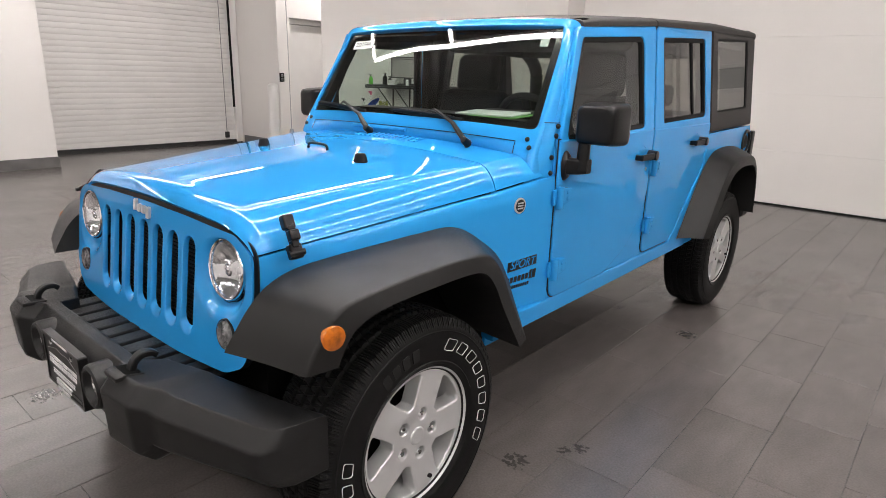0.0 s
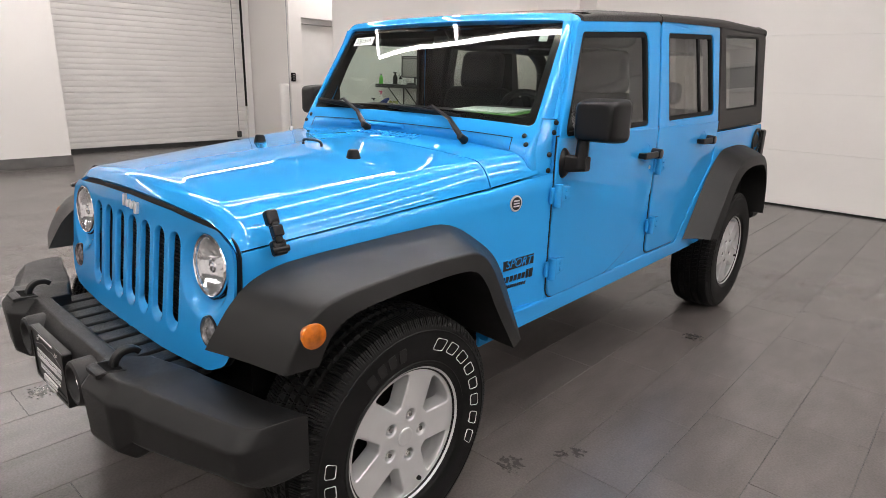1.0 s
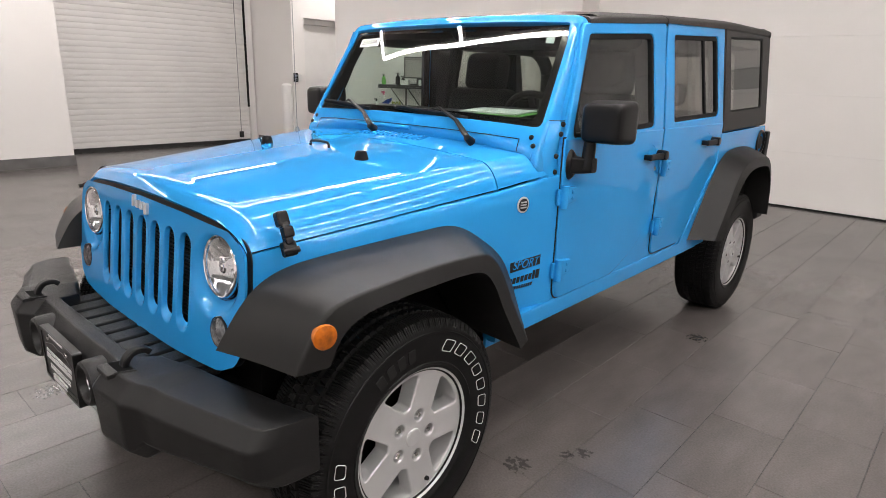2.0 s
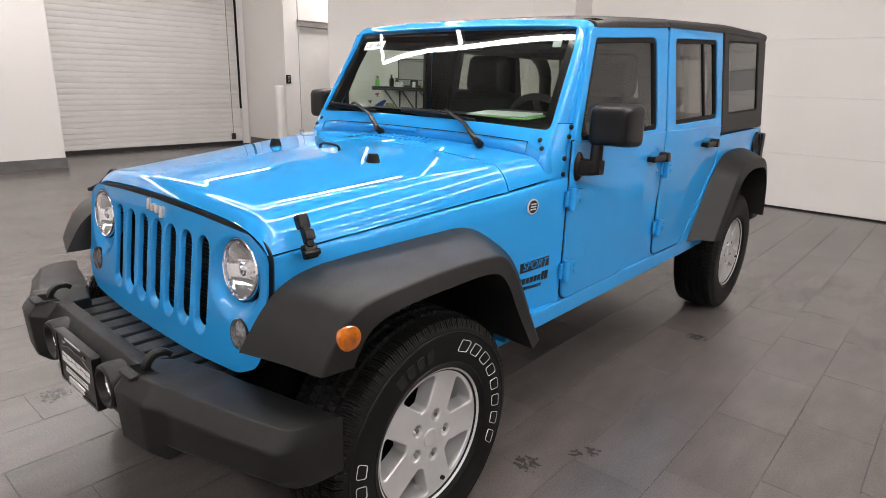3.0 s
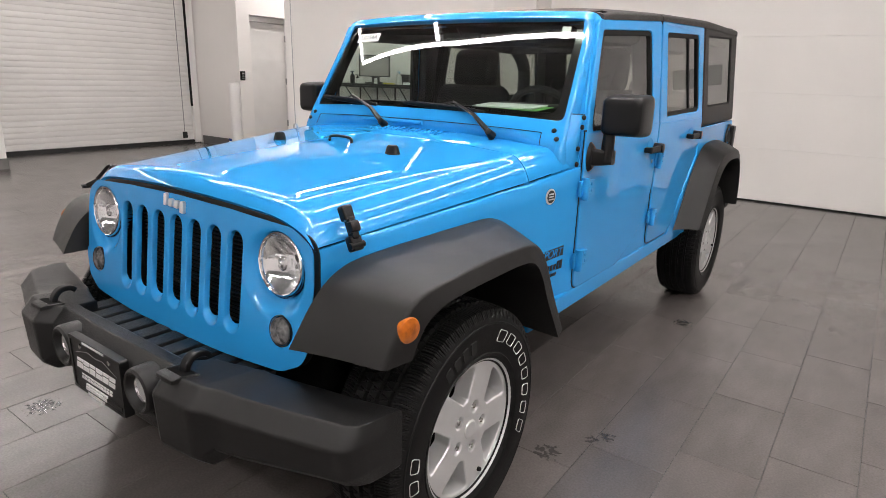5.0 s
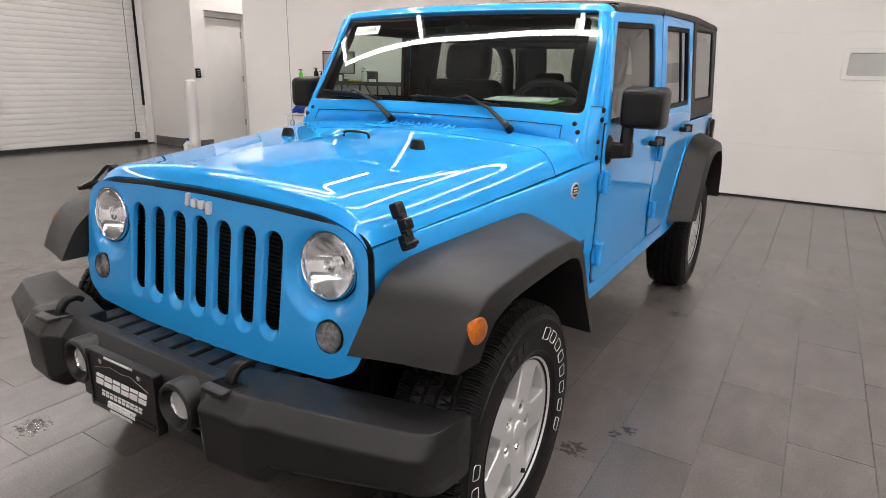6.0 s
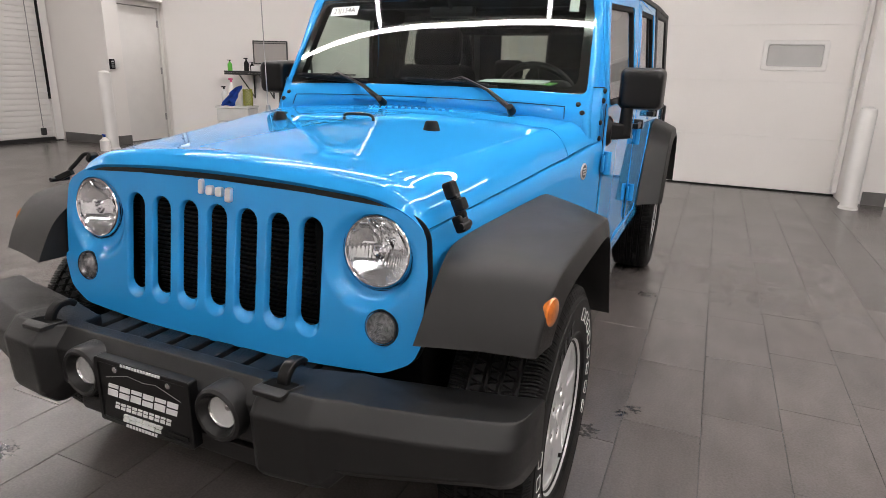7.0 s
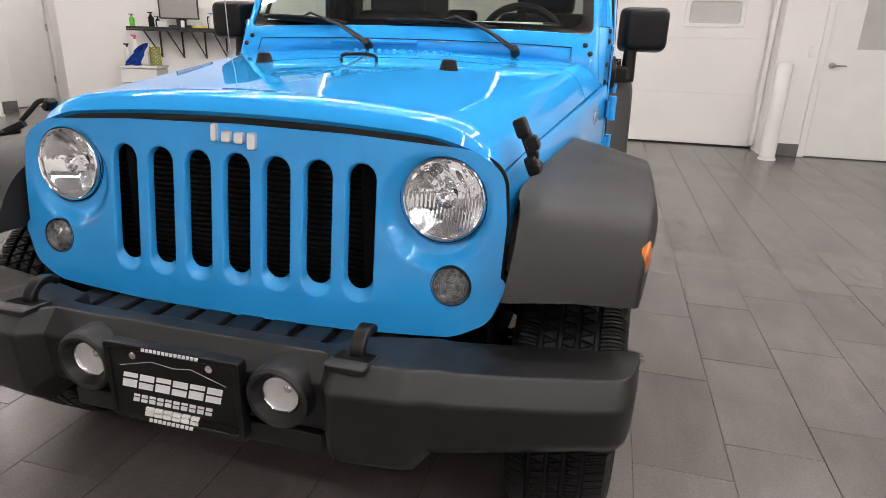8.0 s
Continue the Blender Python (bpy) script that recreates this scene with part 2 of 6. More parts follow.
def cyl(p0, p1, r0, r1=None, n=16, bevel=0.0):
    """A closed round bar from p0 to p1."""
    r1 = r0 if r1 is None else r1
    p0, p1 = Vector(p0), Vector(p1)
    length = (p1 - p0).length
    if bevel:
        prof = [(0, 0), (0, r0 - bevel), (bevel * 0.3, r0 - bevel * 0.3), (bevel, r0), (length - bevel, r1), (length - bevel * 0.3, r1 - bevel * 0.3), (length, r1 - bevel), (length, 0)]
    else:
        prof = [(0, 0), (0, r0), (length, r1), (length, 0)]
    bm = lathe(prof, n, "z")
    q = (p1 - p0).to_track_quat("Z", "Y").to_matrix().to_4x4()
    bm.transform(Matrix.Translation(p0) @ q)
    return bm


def sweep(points, r, n=8, caps=True, squash=1.0):
    """A tube of radius r along points."""
    bm = bmesh.new()
    pts = [Vector(p) for p in points]
    rings = []
    up = Vector((0, 0, 1))
    for k, p in enumerate(pts):
        t = (pts[min(k + 1, len(pts) - 1)] - pts[max(k - 1, 0)]).normalized()
        ref = up if abs(t.dot(up)) < 0.95 else Vector((1, 0, 0))
        u = t.cross(ref).normalized()
        v = t.cross(u).normalized()
        rr = r[k] if isinstance(r, (list, tuple)) else r
        rings.append([bm.verts.new(p + rr * (math.cos(a) * u + squash * math.sin(a) * v)) for a in (2 * math.pi * i / n for i in range(n))])
    for a, b in zip(rings, rings[1:]):
        for i in range(n):
            bm.faces.new((a[i], a[(i + 1) % n], b[(i + 1) % n], b[i]))
    if caps:
        bm.faces.new(rings[0][::-1])
        bm.faces.new(rings[-1])
    return bm


def loft(rows, close=False, caps=False):
    """A skin over rows of equally many points."""
    bm = bmesh.new()
    vs = [[bm.verts.new(p) for p in row] for row in rows]
    m = len(vs[0])
    for a, b in zip(vs, vs[1:]):
        for i in range(m if close else m - 1):
            j = (i + 1) % m
            try:
                bm.faces.new((a[i], a[j], b[j], b[i]))
            except ValueError:
                pass
    if caps:
        bm.faces.new(vs[0][::-1])
        bm.faces.new(vs[-1])
    return bm


def smooth_path(points, k=6):
    """Catmull-Rom through points, k steps a span."""
    pts = [Vector(p) for p in points]
    out = []
    for i in range(len(pts) - 1):
        p0, p1, p2, p3 = pts[max(i - 1, 0)], pts[i], pts[i + 1], pts[min(i + 2, len(pts) - 1)]
        for j in range(k):
            t = j / k
            out.append(0.5 * ((2 * p1) + (p2 - p0) * t + (2 * p0 - 5 * p1 + 4 * p2 - p3) * t * t + (3 * p1 - p0 - 3 * p2 + p3) * t ** 3))
    out.append(pts[-1])
    return out


def area2(poly):
    return sum(a[0] * b[1] - b[0] * a[1] for a, b in zip(poly, poly[1:] + poly[:1])) / 2


def rounded(poly, r, n=5):
    """Rounds a polygon's corners; r is one radius or one a corner."""
    out = []
    m = len(poly)
    for i in range(m):
        p, a, b = Vector(poly[i]), Vector(poly[i - 1]), Vector(poly[(i + 1) % m])
        rr = r[i] if isinstance(r, (list, tuple)) else r
        u, v = (a - p), (b - p)
        lu, lv = u.length, v.length
        u, v = u / lu, v / lv
        ang = math.acos(max(-1, min(1, u.dot(v))))
        d = min(rr / max(math.tan(ang / 2), 1e-4), lu * 0.49, lv * 0.49)
        if rr <= 0 or ang > 3.1:
            out.append(tuple(p))
            continue
        s, e = p + u * d, p + v * d
        for k in range(n + 1):
            t = k / n
            out.append(tuple((1 - t) ** 2 * s + 2 * t * (1 - t) * p + t * t * e))
    return out


def dense(poly, step=0.06):
    """Cuts a polygon's long edges into short ones."""
    out = []
    for a, b in zip(poly, poly[1:] + poly[:1]):
        n = max(1, int(math.dist(a, b) / step))
        out += [(a[0] + (b[0] - a[0]) * k / n, a[1] + (b[1] - a[1]) * k / n) for k in range(n)]
    return out


def circle(cx, cy, r, n=32, squash=1.0):
    return [(cx + r * math.cos(2 * math.pi * k / n), cy + squash * r * math.sin(2 * math.pi * k / n)) for k in range(n)]


def offset(poly, d):
    """Moves a polygon's edge inwards by d (outwards: minus)."""
    poly = [Vector(p) for p in poly]
    s = 1 if area2([tuple(p) for p in poly]) > 0 else -1
    out = []
    m = len(poly)
    for i in range(m):
        e1, e2 = poly[i] - poly[i - 1], poly[(i + 1) % m] - poly[i]
        n1 = Vector((-e1.y, e1.x)).normalized() * s
        n2 = Vector((-e2.y, e2.x)).normalized() * s
        n = n1 + n2
        if n.length < 1e-6:
            n = n1
        n.normalize()
        k = max(n.dot(n1), 0.4)
        out.append(tuple(poly[i] + n * d / k))
    return out


def plate(outer, holes, where, depth, edge=0.003, steps=2, hole_edge=None, back=True):
    """A sheet with rounded edges and holes. where(u, v, d) gives the place of a point of the drawing, d below the face."""
    bm = bmesh.new()
    hole_edge = edge if hole_edge is None else hole_edge
    loops = []
    for i, poly in enumerate([outer] + list(holes)):
        poly = [tuple(p) for p in poly]
        e = edge if i == 0 else hole_edge
        sign = 1 if i == 0 else -1
        rings = []
        if e > 0:
            for k in range(steps + 1):
                a = math.pi / 2 * k / steps
                rings.append((offset(poly, sign * e * (1 - math.sin(a))), e * (1 - math.cos(a))))
        else:
            rings.append((poly, 0.0))
        rings.append((poly, depth))
        verts = [[bm.verts.new(where(u, v, d)) for u, v in ring] for ring, d in rings]
        n = len(poly)
        for a, b in zip(verts, verts[1:]):
            for j in range(n):
                bm.faces.new((a[j], a[(j + 1) % n], b[(j + 1) % n], b[j]))
        loops.append((rings, verts))
    for which in ((0, -1) if back else (0,)):
        polys = [[Vector((u, v, 0)) for u, v in rings[which][0]] for rings, _ in loops]
        flat = [v for _, verts in loops for v in verts[which]]
        for tri in tessellate_polygon(polys):
            try:
                bm.faces.new([flat[k] for k in tri])
            except ValueError:
                pass
    return bm


def inside(poly, pts):
    """Which of the points lie in a polygon."""
    hit = np.zeros(len(pts), bool)
    x, y = pts[:, 0], pts[:, 1]
    for (ax, ay), (bx, by) in zip(poly, poly[1:] + poly[:1]):
        if ay != by:
            hit ^= ((ay > y) != (by > y)) & (x < (bx - ax) * (y - ay) / (by - ay) + ax)
    return hit


def pressed(outer_rings, hole_rings, where, grid):
    """A pressed sheet: loops of (outline, depth) rings, from the face inwards, with the face between them evenly meshed."""
    bm = bmesh.new()
    coords, edges, verts = [], [], []
    outlines = []
    for rings in [outer_rings] + hole_rings:
        rows = [[bm.verts.new(where(u, v, d)) for u, v in ring] for ring, d in rings]
        n = len(rows[0])
        for a, b in zip(rows, rows[1:]):
            for j in range(n):
                bm.faces.new((a[j], a[(j + 1) % n], b[(j + 1) % n], b[j]))
        base = len(coords)
        face = [tuple(p) for p in rings[0][0]]
        outlines.append(face)
        coords += face
        verts += rows[0]
        edges += [(base + j, base + (j + 1) % n) for j in range(n)]
    border = np.array(coords)
    lo, hi = border.min(0), border.max(0)
    gx, gy = np.meshgrid(np.arange(lo[0], hi[0], grid), np.arange(lo[1], hi[1], grid))
    pts = np.stack([gx.ravel(), gy.ravel()], 1)
    keep = inside(outlines[0], pts)
    for hole in outlines[1:]:
        keep &= ~inside(hole, pts)
    pts = pts[keep]
    near = np.array([((border - p) ** 2).sum(1).min() for p in pts])
    pts = pts[near > (0.45 * grid) ** 2]
    coords += [tuple(float(c) for c in p) for p in pts]
    verts += [bm.verts.new(where(float(u), float(v), 0.0)) for u, v in pts]
    out = delaunay_2d_cdt([Vector(c) for c in coords], edges, [], 0, 1e-7)
    mid = np.array([[sum(out[0][i][k] for i in f) / 3 for k in (0, 1)] for f in out[2]])
    ok = inside(outlines[0], mid)
    for hole in outlines[1:]:
        ok &= ~inside(hole, mid)
    made = {}
    for f, good in zip(out[2], ok):
        if good:
            for i in f:
                if i not in made:
                    made[i] = verts[out[3][i][0]] if out[3][i] else bm.verts.new(where(*out[0][i], 0.0))
            tri = [made[i] for i in f]
            if len(set(tri)) == 3:
                bm.faces.new(tri)
    return bm


def letters(text, size, mat, name, parent, m, depth=0.001, shear=0.0, label=""):
    """Writing in the built-in font, at the pose m (x along the line, y up)."""
    cu = bpy.data.curves.new("tmp", "FONT")
    cu.body, cu.size, cu.extrude, cu.shear, cu.align_x, cu.align_y = text, size, depth, shear, "CENTER", "CENTER"
    ob = new("tmp", cu)
    me = bpy.data.meshes.new_from_object(ob.evaluated_get(bpy.context.evaluated_depsgraph_get()))
    bpy.data.objects.remove(ob)
    bpy.data.curves.remove(cu)
    bm = bmesh.new()
    bm.from_mesh(me)
    bpy.data.meshes.remove(me)
    bm.transform(m)
    return part(name, bm, mat, parent, label, 0)


# ---- the room ----
WEST, DOCK = -8.1, -9.5        # the white wall and the roller shutter set back in it
NORTH, GATE = 6.65, 7.1        # the far wall and the sectional door set back in it
EAST, SOUTH, BACK = 11.2, -5.6, 9.0
STUB = -3.3                    # where the far wall turns away


def xz(y):
    return lambda u, v, d: (u, y + d, v)


def yz(x, s=1):
    return lambda u, v, d: (x - s * d, u, v)


def structure(name, bm, mat, label, smooth=0):
    return tagged(part(name, bm, mat, None, "", smooth), label, kind="structure")


structure("ceiling", box(DOCK - 0.3, EAST + 0.3, SOUTH - 0.3, BACK + 0.3, CEILING, CEILING + 0.2), CEILING_PAINT, "plain dark grey painted ceiling over the bay")
west = [(SOUTH, 0), (1.82, 0), (1.82, 3.3), (5.68, 3.3), (5.68, 0), (5.96, 0), (5.96, 2.40), (7.0, 2.40), (7.0, 0), (BACK, 0), (BACK, CEILING), (SOUTH, CEILING)]
structure("wall_west", plate(west, [], yz(WEST), DOCK * -1 + WEST, 0.004, 1), WALL, "white painted wall with a roller shutter and a door opening")
structure("wall_west_outer", box(DOCK - 0.3, DOCK - 0.12, SOUTH - 0.2, BACK + 0.2, 0, CEILING), WALL, "plain white wall behind the shutter")
north = [(-2.6, 0), (STUB, 0), (STUB, CEILING), (EAST, CEILING), (EAST, 0), (4.1, 0), (4.1, 2.15), (3.07, 2.15), (3.07, 0), (2.6, 0), (2.6, 3.4), (-2.6, 3.4)]
structure("wall_north", plate(north, [], xz(NORTH), 0.6, 0.012, 2), WALL, "white painted far wall with a garage opening and a door")
structure("wall_north_outer", box(STUB, EAST, NORTH + 0.75, NORTH + 0.9, 0, CEILING), WALL, "plain white wall behind the garage door")
structure("wall_back", box(DOCK, EAST, BACK, BACK + 0.2, 0, CEILING), WALL, "plain white wall closing the room behind the slanted one")
# along the shelf: u along its front edge, v back to the wall
SHELF = Matrix.Translation((-5.39, 5.40, 0)) @ Matrix.Rotation(radians(18), 4, "Z")
structure("wall_slanted", moved(box(-1.15, 2.38, 0.55, 0.78, 0, CEILING, 0.004, 1), SHELF), WALL, "white painted wall standing at a slant behind the shelf")
structure("baseboard", moved(box(-1.15, 2.38, 0.535, 0.549, 0, 0.10, 0.002, 1), SHELF), BASE, "dark grey tile skirting along the slanted wall")
# Unseen wall; its distance is set to throw light on the car's nose.
structure("wall_south", box(DOCK - 0.3, EAST, SOUTH - 0.2, SOUTH, 0, CEILING), WALL, "unseen white wall, added to close the bay and bounce light")
structure("wall_east", box(EAST, EAST + 0.2, SOUTH - 0.2, NORTH + 0.9, 0, CEILING), WALL, "plain white side wall closing the bay")


def skirting(x0, x1, y0, y1):
    structure("baseboard", box(x0, x1, y0, y1, 0, 0.15, 0.003, 1), BASE, "dark grey tile skirting along the white wall")


skirting(WEST, WEST + 0.015, SOUTH, 1.82)
skirting(DOCK + 0.1, WEST + 0.015, 1.82, 1.835)
skirting(DOCK + 0.1, WEST, 5.665, 5.68)
skirting(WEST, WEST + 0.015, 5.665, 5.96)
skirting(WEST, WEST + 0.015, 7.0, BACK)
skirting(2.80, 3.03, NORTH - 0.015, NORTH)
skirting(4.15, EAST, NORTH - 0.015, NORTH)
skirting(STUB, -2.6, NORTH - 0.015, NORTH)


def roller_shutter():
    """A shutter of curved slats between two guides, with a black bottom bar and a hoisting chain."""
    root = tagged(empty("roller_shutter", DOCK, 3.85, 0), "closed white slatted roller shutter with black weather strip", "shutter")
    prof = [(0.0, 0.0), (0.0045, 0.001), (0.006, 0.004), (0.0064, 0.045), (0.006, 0.085), (0.0045, 0.0885), (0.0, 0.0897)]
    rows = [[(DOCK + d, y, z) for d, z in prof] + [(DOCK - 0.02, y, 0.0897), (DOCK - 0.02, y, 0.0)] for y in (1.84, 5.66)]
    slat = finish("slat", loft(rows, close=True, caps=True), SLAT, 40)
    for k in range(36):
        ob = new("slat", slat)
        ob.parent, ob.matrix_parent_inverse = root, root.matrix_world.inverted()
        ob.location = (0, 0, 0.07 + 0.0925 * k)
    part("bottom_bar", box(DOCK - 0.02, DOCK + 0.035, 1.85, 5.66, 0.0, 0.068, 0.006), BLACK_METAL, root)
    part("guide_rail", box(DOCK - 0.01, DOCK + 0.07, 5.52, 5.66, 0.02, 3.4, 0.004), SLAT, root)
    part("guide_rail", box(DOCK - 0.01, DOCK + 0.07, 1.84, 1.93, 0.02, 3.4, 0.004), SLAT, root)
    part("weather_strip", box(DOCK + 0.07, DOCK + 0.1, 5.47, 5.505, 0.72, 3.4, 0.004), SEAL, root, "black rubber strip")
    part("chain", sweep([(DOCK + 0.12, 5.27, 0.22 + 0.1 * k) for k in range(32)], 0.008, 6), STEEL, root, "thin hanging hoist chain")
    part("chain_weight", box(DOCK + 0.1, DOCK + 0.15, 5.23, 5.31, 0.12, 0.24, 0.01), BLACK_METAL, root)


def sectional_door():
    """Flat embossed panels one above the other, with a small framed window."""
    root = tagged(empty("garage_door", 0, GATE, 0), "closed white sectional garage door with small window", "garage door")
    edges = [0.02, 0.67, 1.34, 1.99, 2.64, 3.29, 3.45]
    for k, (a, b) in enumerate(zip(edges, edges[1:])):
        outline = [(-2.66, a + 0.0006), (2.66, a + 0.0006), (2.66, b - 0.0006), (-2.66, b - 0.0006)]
        holes = [rounded([(1.60, 1.50), (2.22, 1.50), (2.22, 1.78), (1.60, 1.78)], 0.03)] if k == 2 else []
        p = part("panel", plate(outline, holes, xz(GATE), 0.045, 0.002, 1), PANEL, root, "", 0)
        for j in range(3):
            z = a + 0.14 + j * (b - a - 0.12) / 3
            if k != 2 and b - a > 0.4:
                part("groove", box(-2.6, 2.58, GATE - 0.0012, GATE + 0.004, z, z + 0.005), PANEL, p, "", 0)
    frame_in = rounded([(1.615, 1.515), (2.205, 1.515), (2.205, 1.765), (1.615, 1.765)], 0.03)
    frame_out = rounded([(1.56, 1.465), (2.26, 1.465), (2.26, 1.815), (1.56, 1.815)], 0.03)
    w = part("window", plate(frame_out, [frame_in], xz(GATE - 0.018), 0.03, 0.006, 2), WHITE_METAL, root, "white framed window")
    part("pane", box(1.59, 2.23, GATE + 0.012, GATE + 0.02, 1.49, 1.79), LIT_PANE, w)
    part("panel_behind", box(1.5, 2.3, GATE + 0.06, GATE + 0.08, 1.4, 1.8), WALL, w)
    part("weather_seal", box(-2.64, 2.62, GATE - 0.006, GATE + 0.04, 0.0, 0.019), SEAL, root, "black rubber bottom seal")
    part("track", box(2.545, 2.595, GATE - 0.16, GATE - 0.02, 0.06, 3.4, 0.006), WHITE_METAL, root, "white steel guide track")


def hinged_door(name, label, outline, where, hinges, handle, window=None):
    root = tagged(new(name, finish(name, plate(outline, [window] if window else [], where, 0.045, 0.003, 1), WHITE_METAL, 30)), label, kind="structure")
    for h in hinges:
        part("hinge", h, STEEL, root)
    for h in handle:
        part("door_handle", h, STEEL, root, "brushed steel lever handle")
    return root


roller_shutter()
sectional_door()
hinged_door("door_1", "closed white steel door in a deep opening", [(5.97, 0.01), (6.93, 0.01), (6.93, 2.30), (5.97, 2.30)], yz(WEST - 0.22),
            [cyl((WEST - 0.21, 6.925, z), (WEST - 0.21, 6.925, z + 0.12), 0.016, bevel=0.003) for z in (0.35, 1.17, 1.98)], [])
structure("door_frame_1", plate([(5.94, 0), (5.94, 2.41), (7.02, 2.41), (7.02, 0), (6.94, 0), (6.94, 2.31), (5.965, 2.31), (5.965, 0)], [], yz(WEST - 0.19), 0.09, 0.003, 1), WHITE_METAL, "white steel door frame")
lever = merge(cyl((3.20, NORTH - 0.0, 1.07), (3.20, NORTH + 0.05, 1.07), 0.032, bevel=0.004), sweep([(3.20, NORTH - 0.01, 1.07), (3.20, NORTH - 0.05, 1.07), (3.24, NORTH - 0.055, 1.07), (3.33, NORTH - 0.055, 1.065)], 0.011, 10))
hinged_door("door_2", "closed white steel door with a window and lever handle", [(3.115, 0.012), (4.06, 0.012), (4.06, 2.10), (3.115, 2.10)], xz(NORTH + 0.03), [], [lever],
            rounded([(3.42, 1.25), (3.90, 1.25), (3.90, 1.95), (3.42, 1.95)], 0.01))
structure("door_frame_2", plate([(3.03, 0), (3.03, 2.19), (4.14, 2.19), (4.14, 0), (4.07, 0), (4.07, 2.11), (3.105, 2.11), (3.105, 0)], [], xz(NORTH - 0.02), 0.12, 0.004, 1), WHITE_METAL, "white steel door frame")
structure("window_1", box(3.41, 3.91, NORTH + 0.045, NORTH + 0.053, 1.24, 1.96), LIT_PANE, "wired glass door pane, its lit view painted grey")


def bollard(x, y, h, r):
    root = tagged(empty("bollard", x, y, 0), "white plastic sleeved steel bollard in front of wall", "bollard", "door bollards")
    part("sleeve", lathe([(0.0, 0), (0.0, r), (h - 0.05, r), (h - 0.02, r * 0.9), (h, r * 0.55), (h + 0.008, 0)], 32, "z", (x, y, 0)), WHITE_METAL, root)
    part("collar", lathe([(0.0, r), (0.0, r + 0.012), (0.02, r + 0.012), (0.03, r)], 32, "z", (x, y, 0)), WHITE_METAL, root)


bollard(-7.72, 5.28, 1.22, 0.095)
bollard(2.62, 6.27, 1.10, 0.085)


def wall_box(name, label, category, x, y, z, w, h, mat):
    ob = part(name, box(x, x + 0.035, y - w / 2, y + w / 2, z - h / 2, z + h / 2, 0.005), mat)
    tagged(ob, label, category)
    return ob


keypad = wall_box("keypad", "small black wall-mounted door keypad", "keypad", WEST, 5.73, 1.325, 0.085, 0.16, TRIM)
for k in range(4):
    part("button", box(WEST + 0.034, WEST + 0.039, 5.705, 5.755, 1.270 + 0.03 * k, 1.288 + 0.03 * k, 0.002), BADGE if k == 3 else STEEL, keypad)
wall_box("wall_socket", "small white wall socket plate", "socket", WEST, 5.82, 1.325, 0.08, 0.12, WHITE_METAL)
wall_box("wall_plate", "square white cover plate on the wall", "cover plate", WEST, 8.05, 1.32, 0.34, 0.20, WHITE_METAL)
switch = part("light_switch", box(2.93, 3.0, NORTH - 0.012, NORTH, 1.15, 1.27, 0.004), WHITE_METAL)
tagged(switch, "small white light switch beside the door", "light switch")
part("rocker", box(2.955, 2.975, NORTH - 0.018, NORTH - 0.01, 1.19, 1.23, 0.002), WHITE_METAL, switch)


# ---- ceiling lamps, some of them added as fill ----
def ceiling_light():
    """A slim linear lamp 1.36 m long, along x, about its middle."""
    root = tagged(empty("ceiling_light", 0, 0, LAMP_Z), "slim white linear lamp hung below ceiling, lit; several copies are added fill", "lamp", "linear ceiling lamps")
    part("housing", box(-0.68, 0.68, -0.022, 0.022, LAMP_Z + 0.004, LAMP_Z + 0.05, 0.004), WHITE_METAL, root)
    part("diffuser", box(-0.678, 0.678, -0.019, 0.019, LAMP_Z - 0.02, LAMP_Z + 0.003, 0.008), LIGHT, root, "glowing diffuser")
    for x in (-0.45, 0.45):
        part("hanger", cyl((x, 0, LAMP_Z + 0.05), (x, 0, CEILING), 0.004, n=6), STEEL, root)
    return root


first_lamp = ceiling_light()
lamps = []
for x in (-2.335, -0.965, 0.405, 1.775):
    for y in (0.12, -3.4):
        lamps.append((x, y, 0))
for x in (-3.02, -1.62):
    for y in (0.83, 2.2, 3.57):
        lamps.append((x, y, 90))
for x in (0.15, 1.6):
    for y in (0.83, 2.2):
        lamps.append((x, y, 90))
for x in (-0.90, 0.87):
    lamps.append((x, 2.92, 0))
# The columns at 4.75 and 6.45 are unseen fill for the car's side.
for x in (3.05, 4.75, 6.45):
    for y in (-3.3, -1.93, -0.56, 0.83, 2.2):
        lamps.append((x, y, 90))
lamps.append((3.05, 3.57, 90))
for y in (-2.72, -1.33):
    lamps.append((1.35, y, 90))
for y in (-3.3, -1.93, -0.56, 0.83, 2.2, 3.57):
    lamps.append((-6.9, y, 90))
# Unseen lamps, added only to brighten the recessed door and its wall.
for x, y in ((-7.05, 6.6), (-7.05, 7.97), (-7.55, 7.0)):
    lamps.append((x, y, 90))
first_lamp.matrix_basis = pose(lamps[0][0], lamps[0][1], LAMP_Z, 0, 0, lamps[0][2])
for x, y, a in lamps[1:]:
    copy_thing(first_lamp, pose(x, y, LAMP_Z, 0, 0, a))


# ---- the car: y = 0 at the front axle, rear axle at 2.95, middle at x = 0, nose towards -y ----
AXLE, TRACK, RADIUS = 2.95, 0.747, 0.385
car = tagged(empty("car", 0, 1.45, 0), "bright blue four-door off-road SUV with dark hardtop, parked", "car")


def lerp(a, b, t):
    return a + (b - a) * t


def clamp01(t):
    return max(0.0, min(1.0, t))


# hood and cowl: rounded cross-sections along y
def half_width(y):
    return lerp(0.580, 0.694, clamp01((y + 0.36) / 0.925)) if y < 0.565 else lerp(0.694, 0.748, (y - 0.565) / 0.3)


